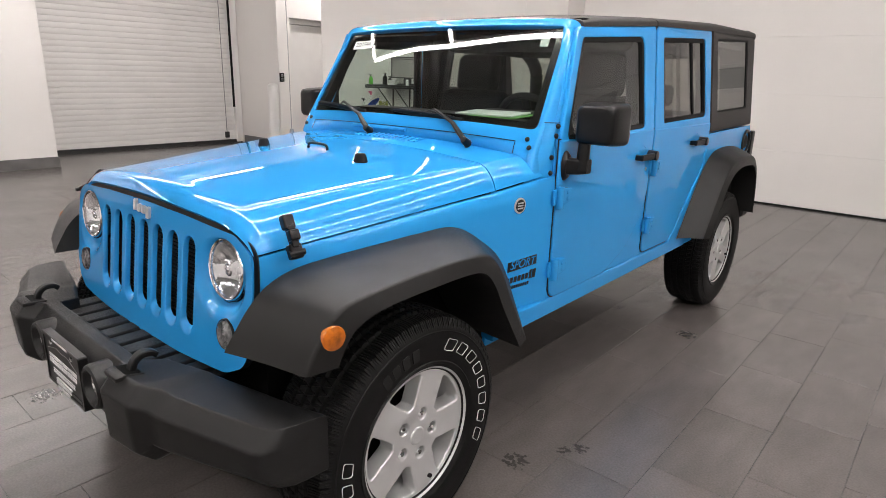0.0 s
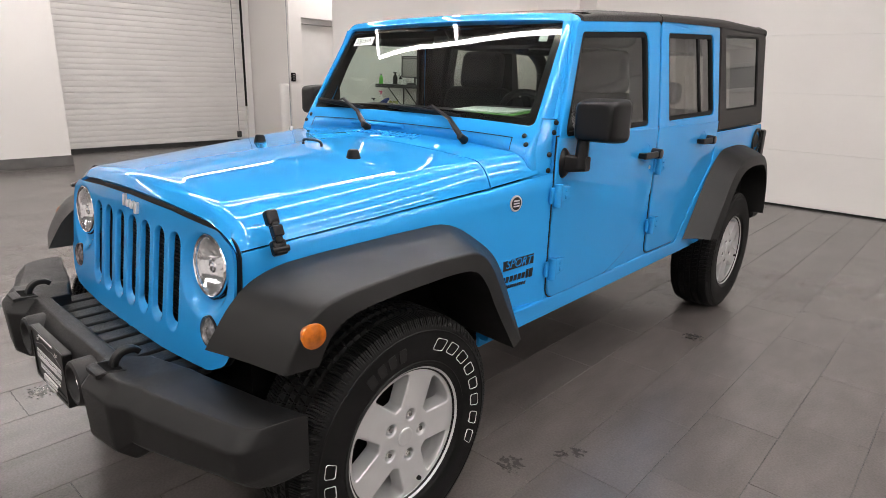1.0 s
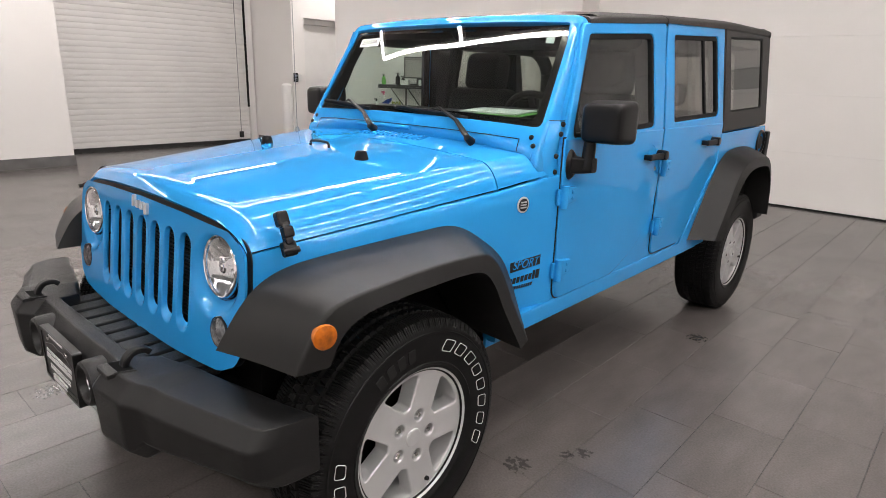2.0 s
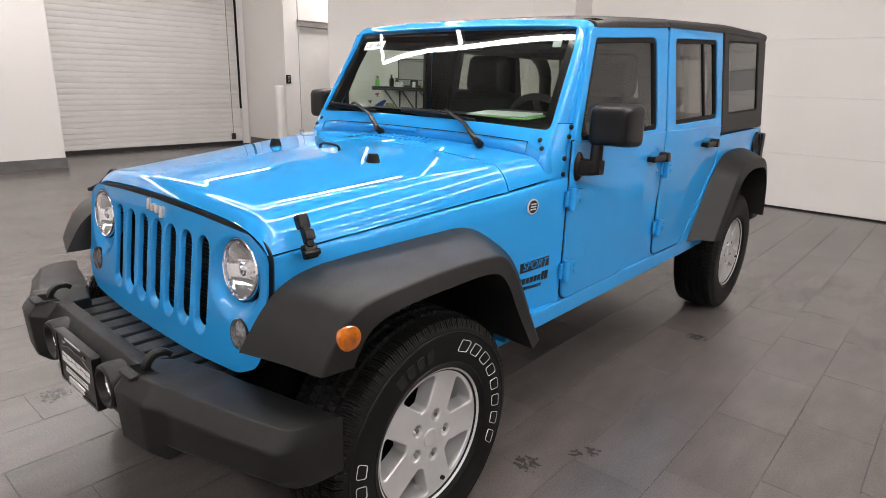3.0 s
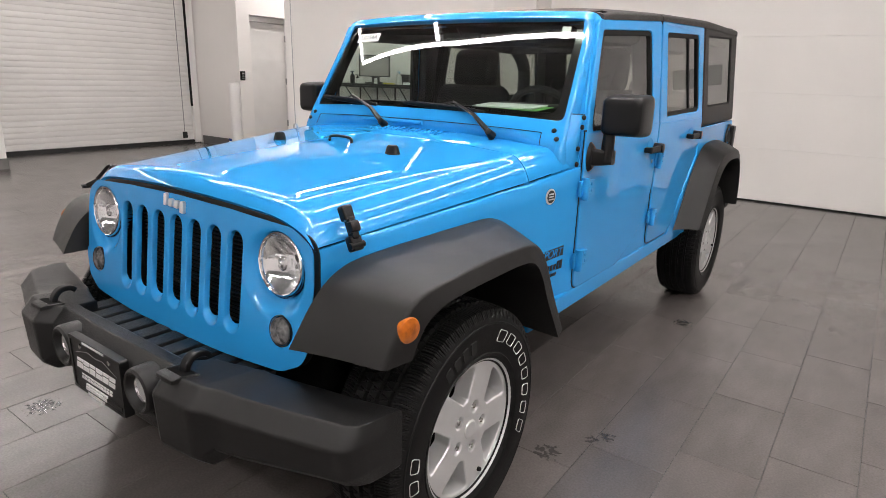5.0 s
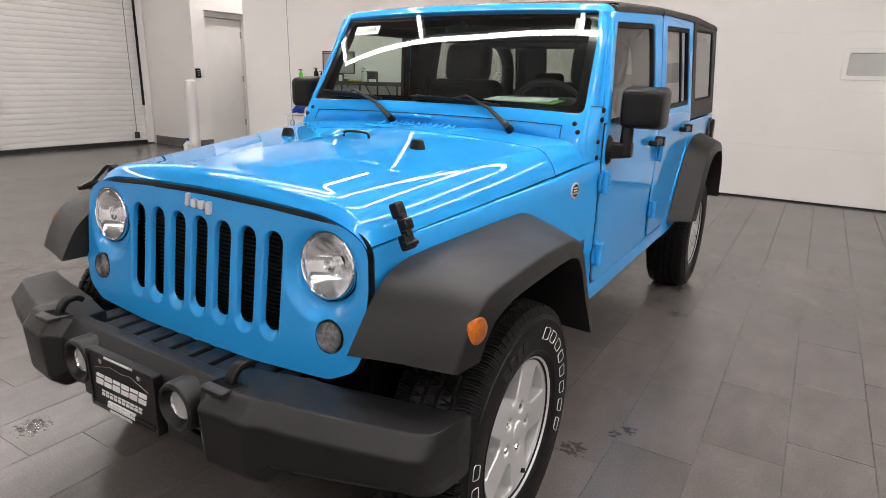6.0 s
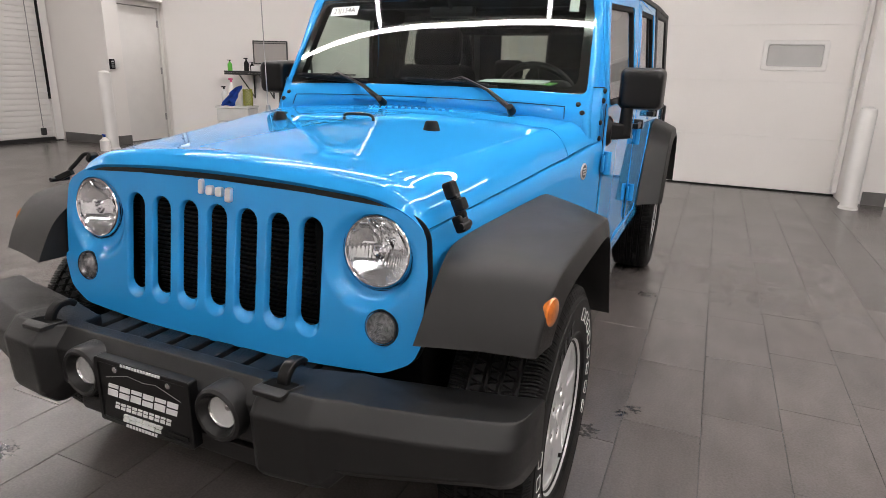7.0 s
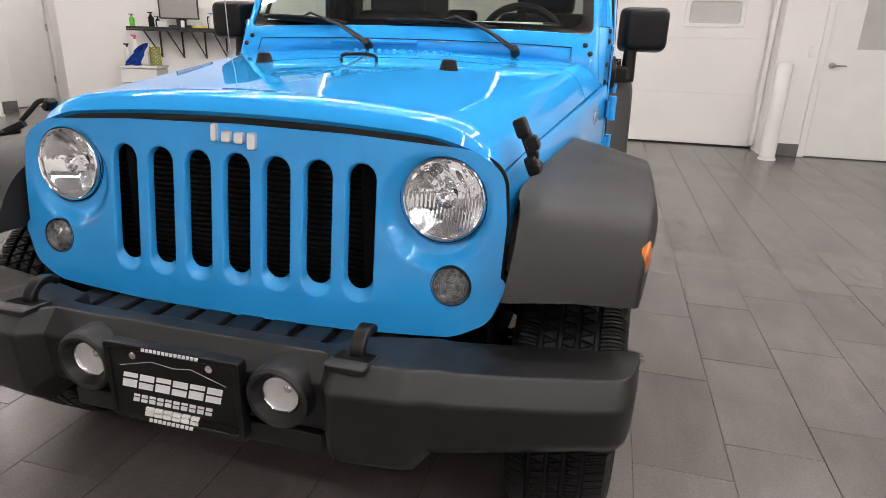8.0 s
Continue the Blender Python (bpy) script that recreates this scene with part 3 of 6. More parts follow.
def seam_z(y):
    return lerp(0.975, 1.054, clamp01((y + 0.36) / 0.925)) if y < 0.565 else lerp(1.054, 1.095, (y - 0.565) / 0.3)


def crown_z(y):
    nose = math.sqrt(max(0.0, 1 - max(0.0, 1 - (y + 0.385) / 0.06) ** 2))
    return lerp(1.066, 1.108, nose) + 0.072 * clamp01((y + 0.30) / 0.95) + 0.008 * clamp01((y - 0.6) / 0.2)


def section(y, n=64):
    """A nearly flat top, then a shoulder that bends down to the seam; the bend starts softer at the nose."""
    back = clamp01((y + 0.385) / 0.90)
    hw, zs, zt = half_width(y), seam_z(y), crown_z(y)
    wide = lerp(0.150, 0.080, back)
    x0, drop = hw - wide, zt - zs
    slope = lerp(0.125, 0.095, back) * min(1.0, drop / 0.115)
    start, even = math.radians(lerp(8.0, 13.0, back)), lerp(0.5, 1.0, back)
    half = n // 2
    flat = half // 3
    steps = [1 - (1 - k / (half - flat)) ** 1.6 for k in range(half - flat + 1)]

    def shoulder(end):
        z, out, last = zt - slope * x0 / 2, [], None
        for k, u in enumerate(steps):
            g = math.tan(start + (end - start) * (even * u + (1 - even) * u ** 5))
            if k:
                z -= (g + last) / 2 * (u - steps[k - 1]) * wide
            last = g
            out.append((x0 + wide * u, z))
        return out

    low, high = start, math.radians(89.0)
    for k in range(30):
        mid = (low + high) / 2
        low, high = (mid, high) if shoulder(mid)[-1][1] > zs else (low, mid)
    right = [(x0 * k / flat, zt - slope * x0 / 2 * (k / flat) ** 2) for k in range(flat)] + shoulder(high)
    return [(-x, z) for x, z in reversed(right[1:])] + right


def skin(y0, y1, n, bow=0.0, drop=0.012):
    rows = []
    for i in range(n + 1):
        t = i / n
        t = t * t * (3 - 2 * t) * 0.35 + t * 0.65 if y0 < 0 else t
        y = lerp(y0, y1, t)
        row = [(x, y + bow * (1 - t) * (x / 0.58) ** 2, z) for x, z in section(y)]
        row = [(row[0][0], row[0][1], row[0][2] - drop)] + row + [(row[-1][0], row[-1][1], row[-1][2] - drop)]
        rows.append(row)
    return rows


def hood():
    rows = skin(-0.385, 0.56, 44, 0.028, 0.0)
    # turn the edge under at the front, the sides and the back
    front = [(x * 0.985, y + 0.012, z - 0.014) for x, y, z in rows[0]]
    rear = [(x * 0.99, y - 0.002, z - 0.03) for x, y, z in rows[-1]]
    rows = [front] + rows + [rear]
    return loft(rows)


hood_part = part("hood", hood(), PAINT, car, smooth=50)
cowl_rows = skin(0.566, 0.80, 8, 0, 0.0)
cowl_part = part("cowl", loft([[(x * 0.985, y, z - 0.03) for x, y, z in cowl_rows[0]]] + cowl_rows + [[(x, 0.86, z) for x, y, z in cowl_rows[-1]]]), PAINT, car, smooth=50)
part("hood_gap", loft([[(x * 0.975, y, z - 0.02) for x, y, z in r] for r in (skin(0.54, 0.59, 2, 0, 0.0))]), SEAL, car)

def hood_z(x, y):
    row = section(y, 120)
    k = max(i for i in range(len(row) - 1) if row[i][0] <= x)
    (x0, z0), (x1, z1) = row[k], row[k + 1]
    return lerp(z0, z1, (x - x0) / (x1 - x0))


# cowl vent louvres under the windscreen
for k in range(13):
    x = -0.17 + 0.030 * k
    part("vent_rib", moved(box(-0.0075, 0.0075, -0.050, 0.050, -0.004, 0.006, 0.004), pose(x, 0.69, hood_z(x, 0.69), 2, 0, 22)), PAINT, cowl_part)


# grille
def face_y(z):
    return -0.406 + 0.1295 * (z - 0.85)


def on_grille(u, v, d):
    return (u, face_y(v) + d + 0.020 * (abs(u) / 0.59) ** 3, v)


def slot(cx, z0, z1, w, n=8):
    pts = []
    for k in range(n + 1):
        a = math.pi * k / n
        pts.append((cx + w * math.cos(a), z1 - w + w * math.sin(a)))
    for k in range(n + 1):
        a = math.pi + math.pi * k / n
        pts.append((cx + w * math.cos(a), z0 + w + w * math.sin(a)))
    return pts


GRILLE = [(-0.505, 0.646), (-0.26, 0.633), (0.0, 0.629), (0.26, 0.633), (0.505, 0.646), (0.572, 0.680), (0.600, 0.752), (0.586, 0.762), (0.590, 0.88), (0.580, 0.975), (0.515, 1.009), (0.27, 1.0235), (0.0, 1.0285),
          (-0.27, 1.0235), (-0.515, 1.009), (-0.580, 0.975), (-0.590, 0.88), (-0.586, 0.762), (-0.600, 0.752), (-0.572, 0.680)]
GRILLE_ROUND = [0.1, 0, 0, 0, 0.1, 0.05, 0.008, 0.006, 0.15, 0.055, 0.06, 0, 0, 0, 0.06, 0.055, 0.15, 0.006, 0.008, 0.05]
LAMP_X, LAMP_H = 0.470, 0.917
TURN_X, TURN_H = 0.499, 0.743


def on_face(u, v, d):
    """The grille's face, dished round the headlights."""
    dish = math.hypot(abs(u) - LAMP_X + 0.014, v - LAMP_H + 0.026) / 0.122
    t = clamp01((1 - dish) / 0.30)
    return on_grille(u, v, d + 0.024 * t * t * (3 - 2 * t))


def rolled(poly, turn, lip, inwards=1):
    """Rings that roll an edge over by a radius and then run straight in."""
    rings = [(offset(poly, inwards * turn * (math.sin(a) - 1)), turn * (1 - math.cos(a))) for a in [math.pi / 2 * k / 5 for k in range(6)]]
    return rings + [(poly, turn + lip)]


def slot_rings(cx):
    """A slot whose foot slopes in like a scoop."""
    return [(slot(cx, z0, z1, w), d) for w, z0, z1, d in ((0.0375, 0.682, 0.985, 0.0), (0.0358, 0.6845, 0.983, 0.0004), (0.0340, 0.688, 0.981, 0.0015), (0.0325, 0.693, 0.9795, 0.0038),
                                                         (0.0314, 0.699, 0.9785, 0.0072), (0.0307, 0.705, 0.978, 0.0115), (0.0304, 0.709, 0.9777, 0.016))]


outline = dense(rounded(GRILLE, GRILLE_ROUND, 8), 0.02)
slots = [slot_rings(0.0978 * k + 0.003) for k in range(-3, 4)]
lamp_holes = [rolled(circle(s * LAMP_X, LAMP_H - 0.002, 0.095, 56), 0.004, 0.03, -1) for s in (-1, 1)] + [rolled(circle(s * TURN_X, TURN_H, 0.0445, 36), 0.005, 0.012, -1) for s in (-1, 1)]
grille = part("grille", pressed(rolled(outline, 0.014, 0.02), slots + lamp_holes, on_face, 0.0085), PAINT, car, smooth=60)
# A black ring peeks out past the edge, drawing the gap's shade.
part("grille_gap", plate(offset(outline, -0.0175), [offset(outline, 0.012)], lambda u, v, d: on_grille(u, v, d + 0.0165), 0.004, 0, 1), SEAL, car, "black ring for the shaded gap round the grille")
part("grille_gap", loft([[(x * 0.99, y + dy - 0.011 * (x / 0.58) ** 2, z + dz - 0.002 * (x / 0.58) ** 2) for x, y, z in skin(-0.385, 0.5, 2, 0.028, 0.0)[0]] for dy, dz in ((0.034, -0.05), (0.010, -0.034), (0.005, -0.026), (0.004, -0.016), (0.012, -0.006))]), SEAL, car, "black rubber hood seal", 60)
radiator = part("radiator", box(-0.36, 0.36, -0.335, -0.32, 0.66, 1.02), DARK, car, "black finned radiator behind the grille", 0)
for k in range(26):
    part("fin", box(-0.36, 0.36, -0.342, -0.334, 0.672 + 0.013 * k, 0.677 + 0.013 * k), TRIM, radiator, "", 0)
for s in (-1, 1):
    part("radiator_duct", box(s * 0.30 - 0.02, s * 0.30 + 0.02, -0.358, -0.33, 0.68, 1.0, 0.008), DARK, grille)


def headlight(s):
    cy = face_y(LAMP_H) + 0.026
    tilt = Matrix.Translation((s * LAMP_X, cy, LAMP_H)) @ Matrix.Rotation(radians(-5), 4, "X") @ Matrix.Diagonal((0.95, 0.95, 0.95, 1))
    rim = part("headlight", moved(lathe([(0.05, 0.096), (0.008, 0.0955), (-0.004, 0.094), (-0.009, 0.0915), (-0.0105, 0.089), (-0.009, 0.0868), (-0.004, 0.0855), (0.03, 0.085)], 56, "y"), tilt), CHROME, car, "round headlight with chrome ring")
    # a deep bowl pressed into upright ribs below and broader facets above
    rows = []
    for i in range(41):
        r = 0.0855 * (i / 40) ** 0.8
        row = []
        for k in range(120):
            a = 2 * math.pi * k / 120
            x, z = r * math.cos(a), r * math.sin(a)
            deep = 0.046 * (1 - (r / 0.0865) ** 2)
            fade = clamp01((r - 0.024) / 0.012) * clamp01((0.0855 - r) / 0.006)
            if z < 0.012:
                rib = 0.0018 * abs(math.sin(math.pi * x / 0.0085))
            else:
                rib = 0.0022 * math.sin(x * 130 + 1.3) * math.sin(z * 105 + x * 40)
            row.append((x, deep - rib * fade, z))
        rows.append(row)
    part("reflector", moved(loft(rows, close=True), tilt), REFLECTOR, rim, "ribbed chrome reflector", 180)
    part("bulb_shield", moved(lathe([(-0.004, 0.0), (-0.006, 0.006), (-0.002, 0.012), (0.004, 0.0135), (0.0, 0.017), (0.003, 0.0215), (0.03, 0.0215), (0.05, 0.016)], 28, "y"), tilt), CHROME, rim)
    ob = part("lens", moved(lathe([(-0.004, 0.0862), (-0.012, 0.075), (-0.019, 0.05), (-0.0225, 0.02), (-0.023, 0.0)], 48, "y"), tilt), LENS, rim, "clear domed glass lens", 180)
    ob.visible_shadow = False
    part("bucket", moved(lathe([(0.0, 0.1), (0.055, 0.1), (0.056, 0.0)], 40, "y"), tilt), DARK, rim)


def turn_lamp(s):
    cy = face_y(TURN_H) + 0.012
    m = Matrix.Translation((s * TURN_X, cy, TURN_H)) @ Matrix.Rotation(radians(-7), 4, "X")
    body = part("turn_signal", moved(lathe([(0.03, 0.0445), (0.0, 0.044), (-0.004, 0.0425), (-0.003, 0.041), (0.02, 0.040)], 32, "y"), m), TRIM, car, "round smoked turn signal")
    prof = [(0.004, 0.040)]
    for k in range(9):
        r = 0.038 - 0.0042 * k
        prof += [(-0.004 - 0.0006 * k, r), (-0.002 - 0.0008 * k, r - 0.0016)]
    prof.append((-0.011, 0.0))
    part("lens", moved(lathe(prof, 32, "y"), m), FLUTED, body, "ribbed smoked lens")


for s in (-1, 1):
    headlight(s)
    turn_lamp(s)

# the silver name badge as four plain shapes
for x, w, h, dz in ((-0.046, 0.014, 0.038, 0.0), (-0.016, 0.022, 0.024, -0.007), (0.015, 0.022, 0.024, -0.008), (0.046, 0.020, 0.036, -0.013)):
    z = 1.022 + dz
    part("badge", plate(rounded([(x - w / 2, z - h / 2), (x + w / 2, z - h / 2), (x + w / 2, z + h / 2), (x - w / 2, z + h / 2)], 0.006), [], lambda u, v, d: (u, face_y(v) - 0.010 + d, v), 0.012, 0.0025, 2), BADGE, grille, "silver badge")


# fenders and tub
def panel_plane(x0, y0, x1, y1, s, lean=0.0, z0=1.0):
    """A plane that runs straight from (x0, y0) to (x1, y1) and leans in above z0."""
    k = (x1 - x0) / (y1 - y0)
    return lambda u, v, d: (s * (x0 + k * (u - y0) - lean * (v - z0) - d), u, v)


for s in (1, -1):
    fender = [(-0.365, 0.70), (-0.30, 0.80), (0.30, 0.84), (0.42, 0.72), (0.50, 0.56), (0.52, 0.515), (0.864, 0.515), (0.864, 1.020), (0.565, 0.983), (-0.355, 0.904)]
    part("fender", plate(fender, [], panel_plane(0.584, -0.36, 0.760, 0.86, s), 0.012, 0.004, 2), PAINT, car)
    rows = []
    for k in range(25):
        y = lerp(-0.355, 0.864, k / 24)
        top = (lerp(0.972, 1.0505, (y + 0.355) / 0.92) if y < 0.565 else lerp(1.0505, 1.088, (y - 0.565) / 0.305)) - 0.003
        xf = 0.584 + 0.1443 * (y + 0.36)
        bend = 0.022 * clamp01((y + 0.36) / 0.3) * clamp01((0.90 - y) / 0.15)
        rows.append([(xf, y, top - 0.0705)] + [(xf - bend * (1 - math.cos(a)), y, top - 0.069 + 0.069 * math.sin(a) / 0.985) for a in [radians(80) * i / 8 for i in range(9)]] + [(xf - bend - 0.012, y, top - 0.002)])
    part("fender_top", side(loft(rows), s), PAINT, car, smooth=50)
    part("fender_corner", side(loft([[(0.560, -0.33, 0.69), (0.585, -0.365, 0.69), (0.588, -0.34, 0.69)], [(0.560, -0.33, 0.965), (0.584, -0.355, 0.965), (0.588, -0.34, 0.965)]]), s), PAINT, car)
    part("inner_fender", side(box(0.40, 0.57, -0.33, 0.50, 0.55, 0.93), s), DARK, car)
    part("rocker", side(box(0.70, 0.766, 0.50, 2.45, 0.497, 0.575, 0.015), s), PAINT, car)
    part("rocker_flange", side(box(0.710, 0.724, 0.50, 0.72, 0.470, 0.512, 0.003), s), PAINT, car)
    part("body_side", side(box(0.735, 0.7565, 0.87, 2.62, 0.50, 1.21, 0.004), s), PAINT, car)
    quarter = [(2.15, 0.55), (2.60, 0.98), (2.615, 1.155), (3.47, 1.17), (3.50, 1.13), (3.50, 0.56), (3.40, 0.56), (3.30, 0.98), (2.70, 1.0), (2.50, 0.70), (2.42, 0.5), (2.15, 0.5)]
    part("quarter_panel", plate(quarter, [], panel_plane(0.765, 0.9, 0.765, 3.5, s), 0.02, 0.006, 3), PAINT, car)
    part("wheel_well", side(box(0.50, 0.75, 2.35, 3.42, 0.55, 1.0), s), DARK, car)
part("tailgate", box(-0.75, 0.75, 3.46, 3.50, 0.55, 1.16, 0.01), PAINT, car)
part("underbody", box(-0.55, 0.55, -0.33, 3.40, 0.36, 0.56, 0.03), DARK, car)
part("engine_bay", box(-0.50, 0.50, -0.31, 0.75, 0.50, 0.97), DARK, car)
part("axle", cyl((-0.7, 0, RADIUS), (0.7, 0, RADIUS), 0.045), DARK, car)
part("axle", cyl((-0.7, AXLE, RADIUS), (0.7, AXLE, RADIUS), 0.05), DARK, car)
for s in (1, -1):
    part("frame_rail", side(box(0.36, 0.46, -0.60, 0.2, 0.45, 0.56, 0.01), s), DARK, car)
    part("spring", side(sweep([(0.55 + 0.06 * math.cos(0.5 * k), -0.02 + 0.06 * math.sin(0.5 * k), 0.42 + 0.006 * k) for k in range(60)], 0.009, 6), s), DARK, car)
    part("tie_rod", side(sweep([(0.2, -0.16, 0.40), (0.66, -0.17, 0.42)], 0.018, 8), s), DARK, car)


# wheel-arch flares
def flare(stations, s, liner):
    """stations: inner edge, outer crease and lip of the flare, from front to rear."""
    cols = [smooth_path([st[k] for st in stations], 6) for k in range(3)]
    rows = []
    for inner, crease, lip in zip(*cols):
        mid = inner.lerp(crease, 0.55) + Vector((0, 0, 0.004))
        a = crease.lerp(inner, 0.040)
        b = crease.lerp(lip, 0.13)
        bend = [(1 - t) ** 2 * a + 2 * t * (1 - t) * crease + t * t * b for t in (0, 0.25, 0.5, 0.75, 1)]
        ret = Vector((lip.x - 0.018, lip.y, lip.z))
        deep = Vector((liner, lip.y, lip.z + 0.012))
        front = clamp01((-0.26 - inner.y) / 0.08)
        root = inner + Vector((-0.006, 0.09 * front, -0.022 * (1 - front)))
        rows.append([tuple(p) for p in [root, inner, inner.lerp(crease, 0.3) + Vector((0, 0, 0.003)), mid, *bend, lip.lerp(b, 0.25), lip, ret, deep]])
    bm = loft(rows)
    return side(bm, s)


def tuck(stations, dx):
    """Draws the outer edges in by dx."""
    return [(a, (b[0] - dx, b[1], b[2]), (c[0] - dx, c[1], c[2])) for a, b, c in stations]


FRONT = [((0.617, -0.479, 0.752), (0.872, -0.413, 0.749), (0.884, -0.325, 0.748)), ((0.623, -0.450, 0.800), (0.874, -0.392, 0.798), (0.889, -0.310, 0.788)),
         ((0.628, -0.408, 0.858), (0.878, -0.357, 0.852), (0.895, -0.285, 0.829)), ((0.624, -0.348, 0.902), (0.882, -0.316, 0.891), (0.900, -0.250, 0.853)),
         ((0.610, -0.255, 0.923), (0.886, -0.255, 0.910), (0.904, -0.20, 0.868)), ((0.620, -0.14, 0.935), (0.890, -0.14, 0.921), (0.907, -0.11, 0.877)),
         ((0.642, 0.01, 0.946), (0.893, 0.0, 0.929), (0.909, 0.0, 0.881)), ((0.668, 0.19, 0.957), (0.894, 0.155, 0.928), (0.909, 0.14, 0.882)),
         ((0.690, 0.335, 0.957), (0.894, 0.272, 0.913), (0.909, 0.232, 0.868)), ((0.708, 0.462, 0.893), (0.894, 0.345, 0.846), (0.908, 0.292, 0.812)),
         ((0.727, 0.585, 0.780), (0.893, 0.418, 0.718), (0.906, 0.352, 0.712)), ((0.743, 0.690, 0.545), (0.892, 0.522, 0.550), (0.904, 0.465, 0.540))]
REAR = [((0.77, 2.28, 0.57), (0.925, 2.37, 0.575), (0.94, 2.43, 0.57)), ((0.77, 2.42, 0.76), (0.925, 2.50, 0.75), (0.94, 2.55, 0.73)),
        ((0.77, 2.56, 0.93), (0.925, 2.62, 0.90), (0.94, 2.66, 0.86)), ((0.77, 2.70, 1.03), (0.925, 2.74, 0.975), (0.94, 2.76, 0.92)),
        ((0.77, 2.86, 1.055), (0.925, 2.88, 1.0), (0.94, 2.88, 0.945)), ((0.77, 3.05, 1.055), (0.925, 3.05, 1.0), (0.94, 3.04, 0.945)),
        ((0.77, 3.22, 1.03), (0.925, 3.19, 0.98), (0.94, 3.15, 0.93)), ((0.77, 3.34, 0.95), (0.925, 3.29, 0.90), (0.94, 3.235, 0.86)),
        ((0.77, 3.41, 0.80), (0.925, 3.35, 0.77), (0.94, 3.29, 0.75)), ((0.77, 3.44, 0.60), (0.925, 3.38, 0.60), (0.94, 3.32, 0.59))]
for s in (1, -1):
    f = part("fender_flare", flare(FRONT, s, 0.60), PLASTIC, car, "matte dark grey plastic wheel-arch flare", 50)
    m = Matrix.Translation((s * 0.880, -0.336, 0.829)) @ Matrix.Rotation(radians(s * -10), 4, "Z")
    part("marker_lamp", moved(lathe([(-0.03 * s, 0.034), (0.001 * s, 0.034), (0.005 * s, 0.031), (0.009 * s, 0.018), (0.010 * s, 0.0)], 32, "x"), m), AMBER, f, "round amber side marker")
    part("fender_flare", flare(tuck(REAR, 0.03), s, 0.6), PLASTIC, car, "matte dark grey plastic wheel-arch flare", 50)


# wheels
def tyre_mesh():
    """All-terrain tread: five ribs of slanted, siped blocks between zigzag grooves, and a rounded sidewall."""
    r = RADIUS
    outline = [(-0.105, 0.212), (-0.116, 0.226), (-0.124, 0.255), (-0.127, 0.30), (-0.126, 0.335), (-0.122, 0.349)]
    blocks, fine, nw = 92, 16, 58
    na = blocks * fine
    # the shoulder rows carry the notches down the side
    shoulder = [(-0.1195, 0.3555, 0.35), (-0.1165, 0.3625, 0.75), (-0.1125, 0.3685, 1.0)]
    verts, m = [], 0
    for k in range(na):
        a = 2 * math.pi * k / na
        ph = k / fine

        def notch(ph):
            p = ph % 1
            return 0.008 if p < 0.15 else 0.0035 if 0.36 < p < 0.45 or 0.66 < p < 0.75 else 0.0
        row = list(outline) + [(x + 0.3 * w * notch(ph), q - w * notch(ph)) for x, q, w in shoulder]
        for i in range(nw + 1):
            u = -1 + 2 * i / nw
            rr = r - 0.009 * abs(u) ** 4
            cut = 0.0
            if any(abs(u - g) < 0.045 for g in (-0.56, -0.18, 0.18, 0.56)):
                cut = 0.0105
            elif abs(u) > 0.58:
                cut = notch(ph + (0.5 if u > 0 else 0.0) - 0.9 * max(0.0, 0.8 - abs(u)))
            elif (ph + 1.3 * u) % 1 < 0.13 or (ph - 1.3 * u + 0.3) % 1 < 0.13:
                cut = 0.006
            row.append((u * 0.109, rr - cut))
        row += [(-x - 0.3 * w * notch(ph + 0.5), q - w * notch(ph + 0.5)) for x, q, w in reversed(shoulder)] + [(-x, q) for x, q in reversed(outline)]
        m = len(row)
        verts += [(x, q * math.cos(a), q * math.sin(a)) for x, q in row]
    faces = []
    for k in range(na):
        a, b = k * m, ((k + 1) % na) * m
        faces += [(a + i, b + i, b + i + 1, a + i + 1) for i in range(m - 1)]
    me = bpy.data.meshes.new("tyre")
    me.from_pydata(verts, [], faces)
    me.materials.append(TYRE)
    me.shade_smooth()
    me.set_sharp_from_angle(angle=radians(28))
    return me


def rim_mesh():
    """Five broad spokes with lug pockets, inside a lipped barrel; the face looks to +x."""
    barrel = lathe([(-0.10, 0.205), (-0.08, 0.20), (0.03, 0.198), (0.077, 0.206), (0.105, 0.217), (0.112, 0.221), (0.115, 0.227), (0.112, 0.231), (0.098, 0.231)], 80, "x")
    holes = []
    for k in range(5):
        a0 = math.radians(90 + 36 + 72 * k)
        outer_arc = [(0.203 * math.cos(a0 + math.radians(t)), 0.203 * math.sin(a0 + math.radians(t))) for t in (-21, -11, 0, 11, 21)]
        inner_arc = [(0.104 * math.cos(a0 + math.radians(t)), 0.104 * math.sin(a0 + math.radians(t))) for t in (7, -7)]
        holes.append(rounded(inner_arc + outer_arc, [0.012, 0.012, 0.012, 0, 0, 0, 0.012], 4))
    for k in range(5):
        a = math.radians(90 + 72 * k)
        holes.append(circle(0.071 * math.cos(a), 0.071 * math.sin(a), 0.0185, 20))

    def where(u, v, d):
        return (0.103 - d, u, v)
    face = plate(circle(0, 0, 0.2165, 80), holes, where, 0.055, 0.004, 3, 0.006)
    return finish("rim", moved(merge(barrel, face), Matrix.Diagonal((1, 0.992, 0.992, 1))), ALLOY, 40)


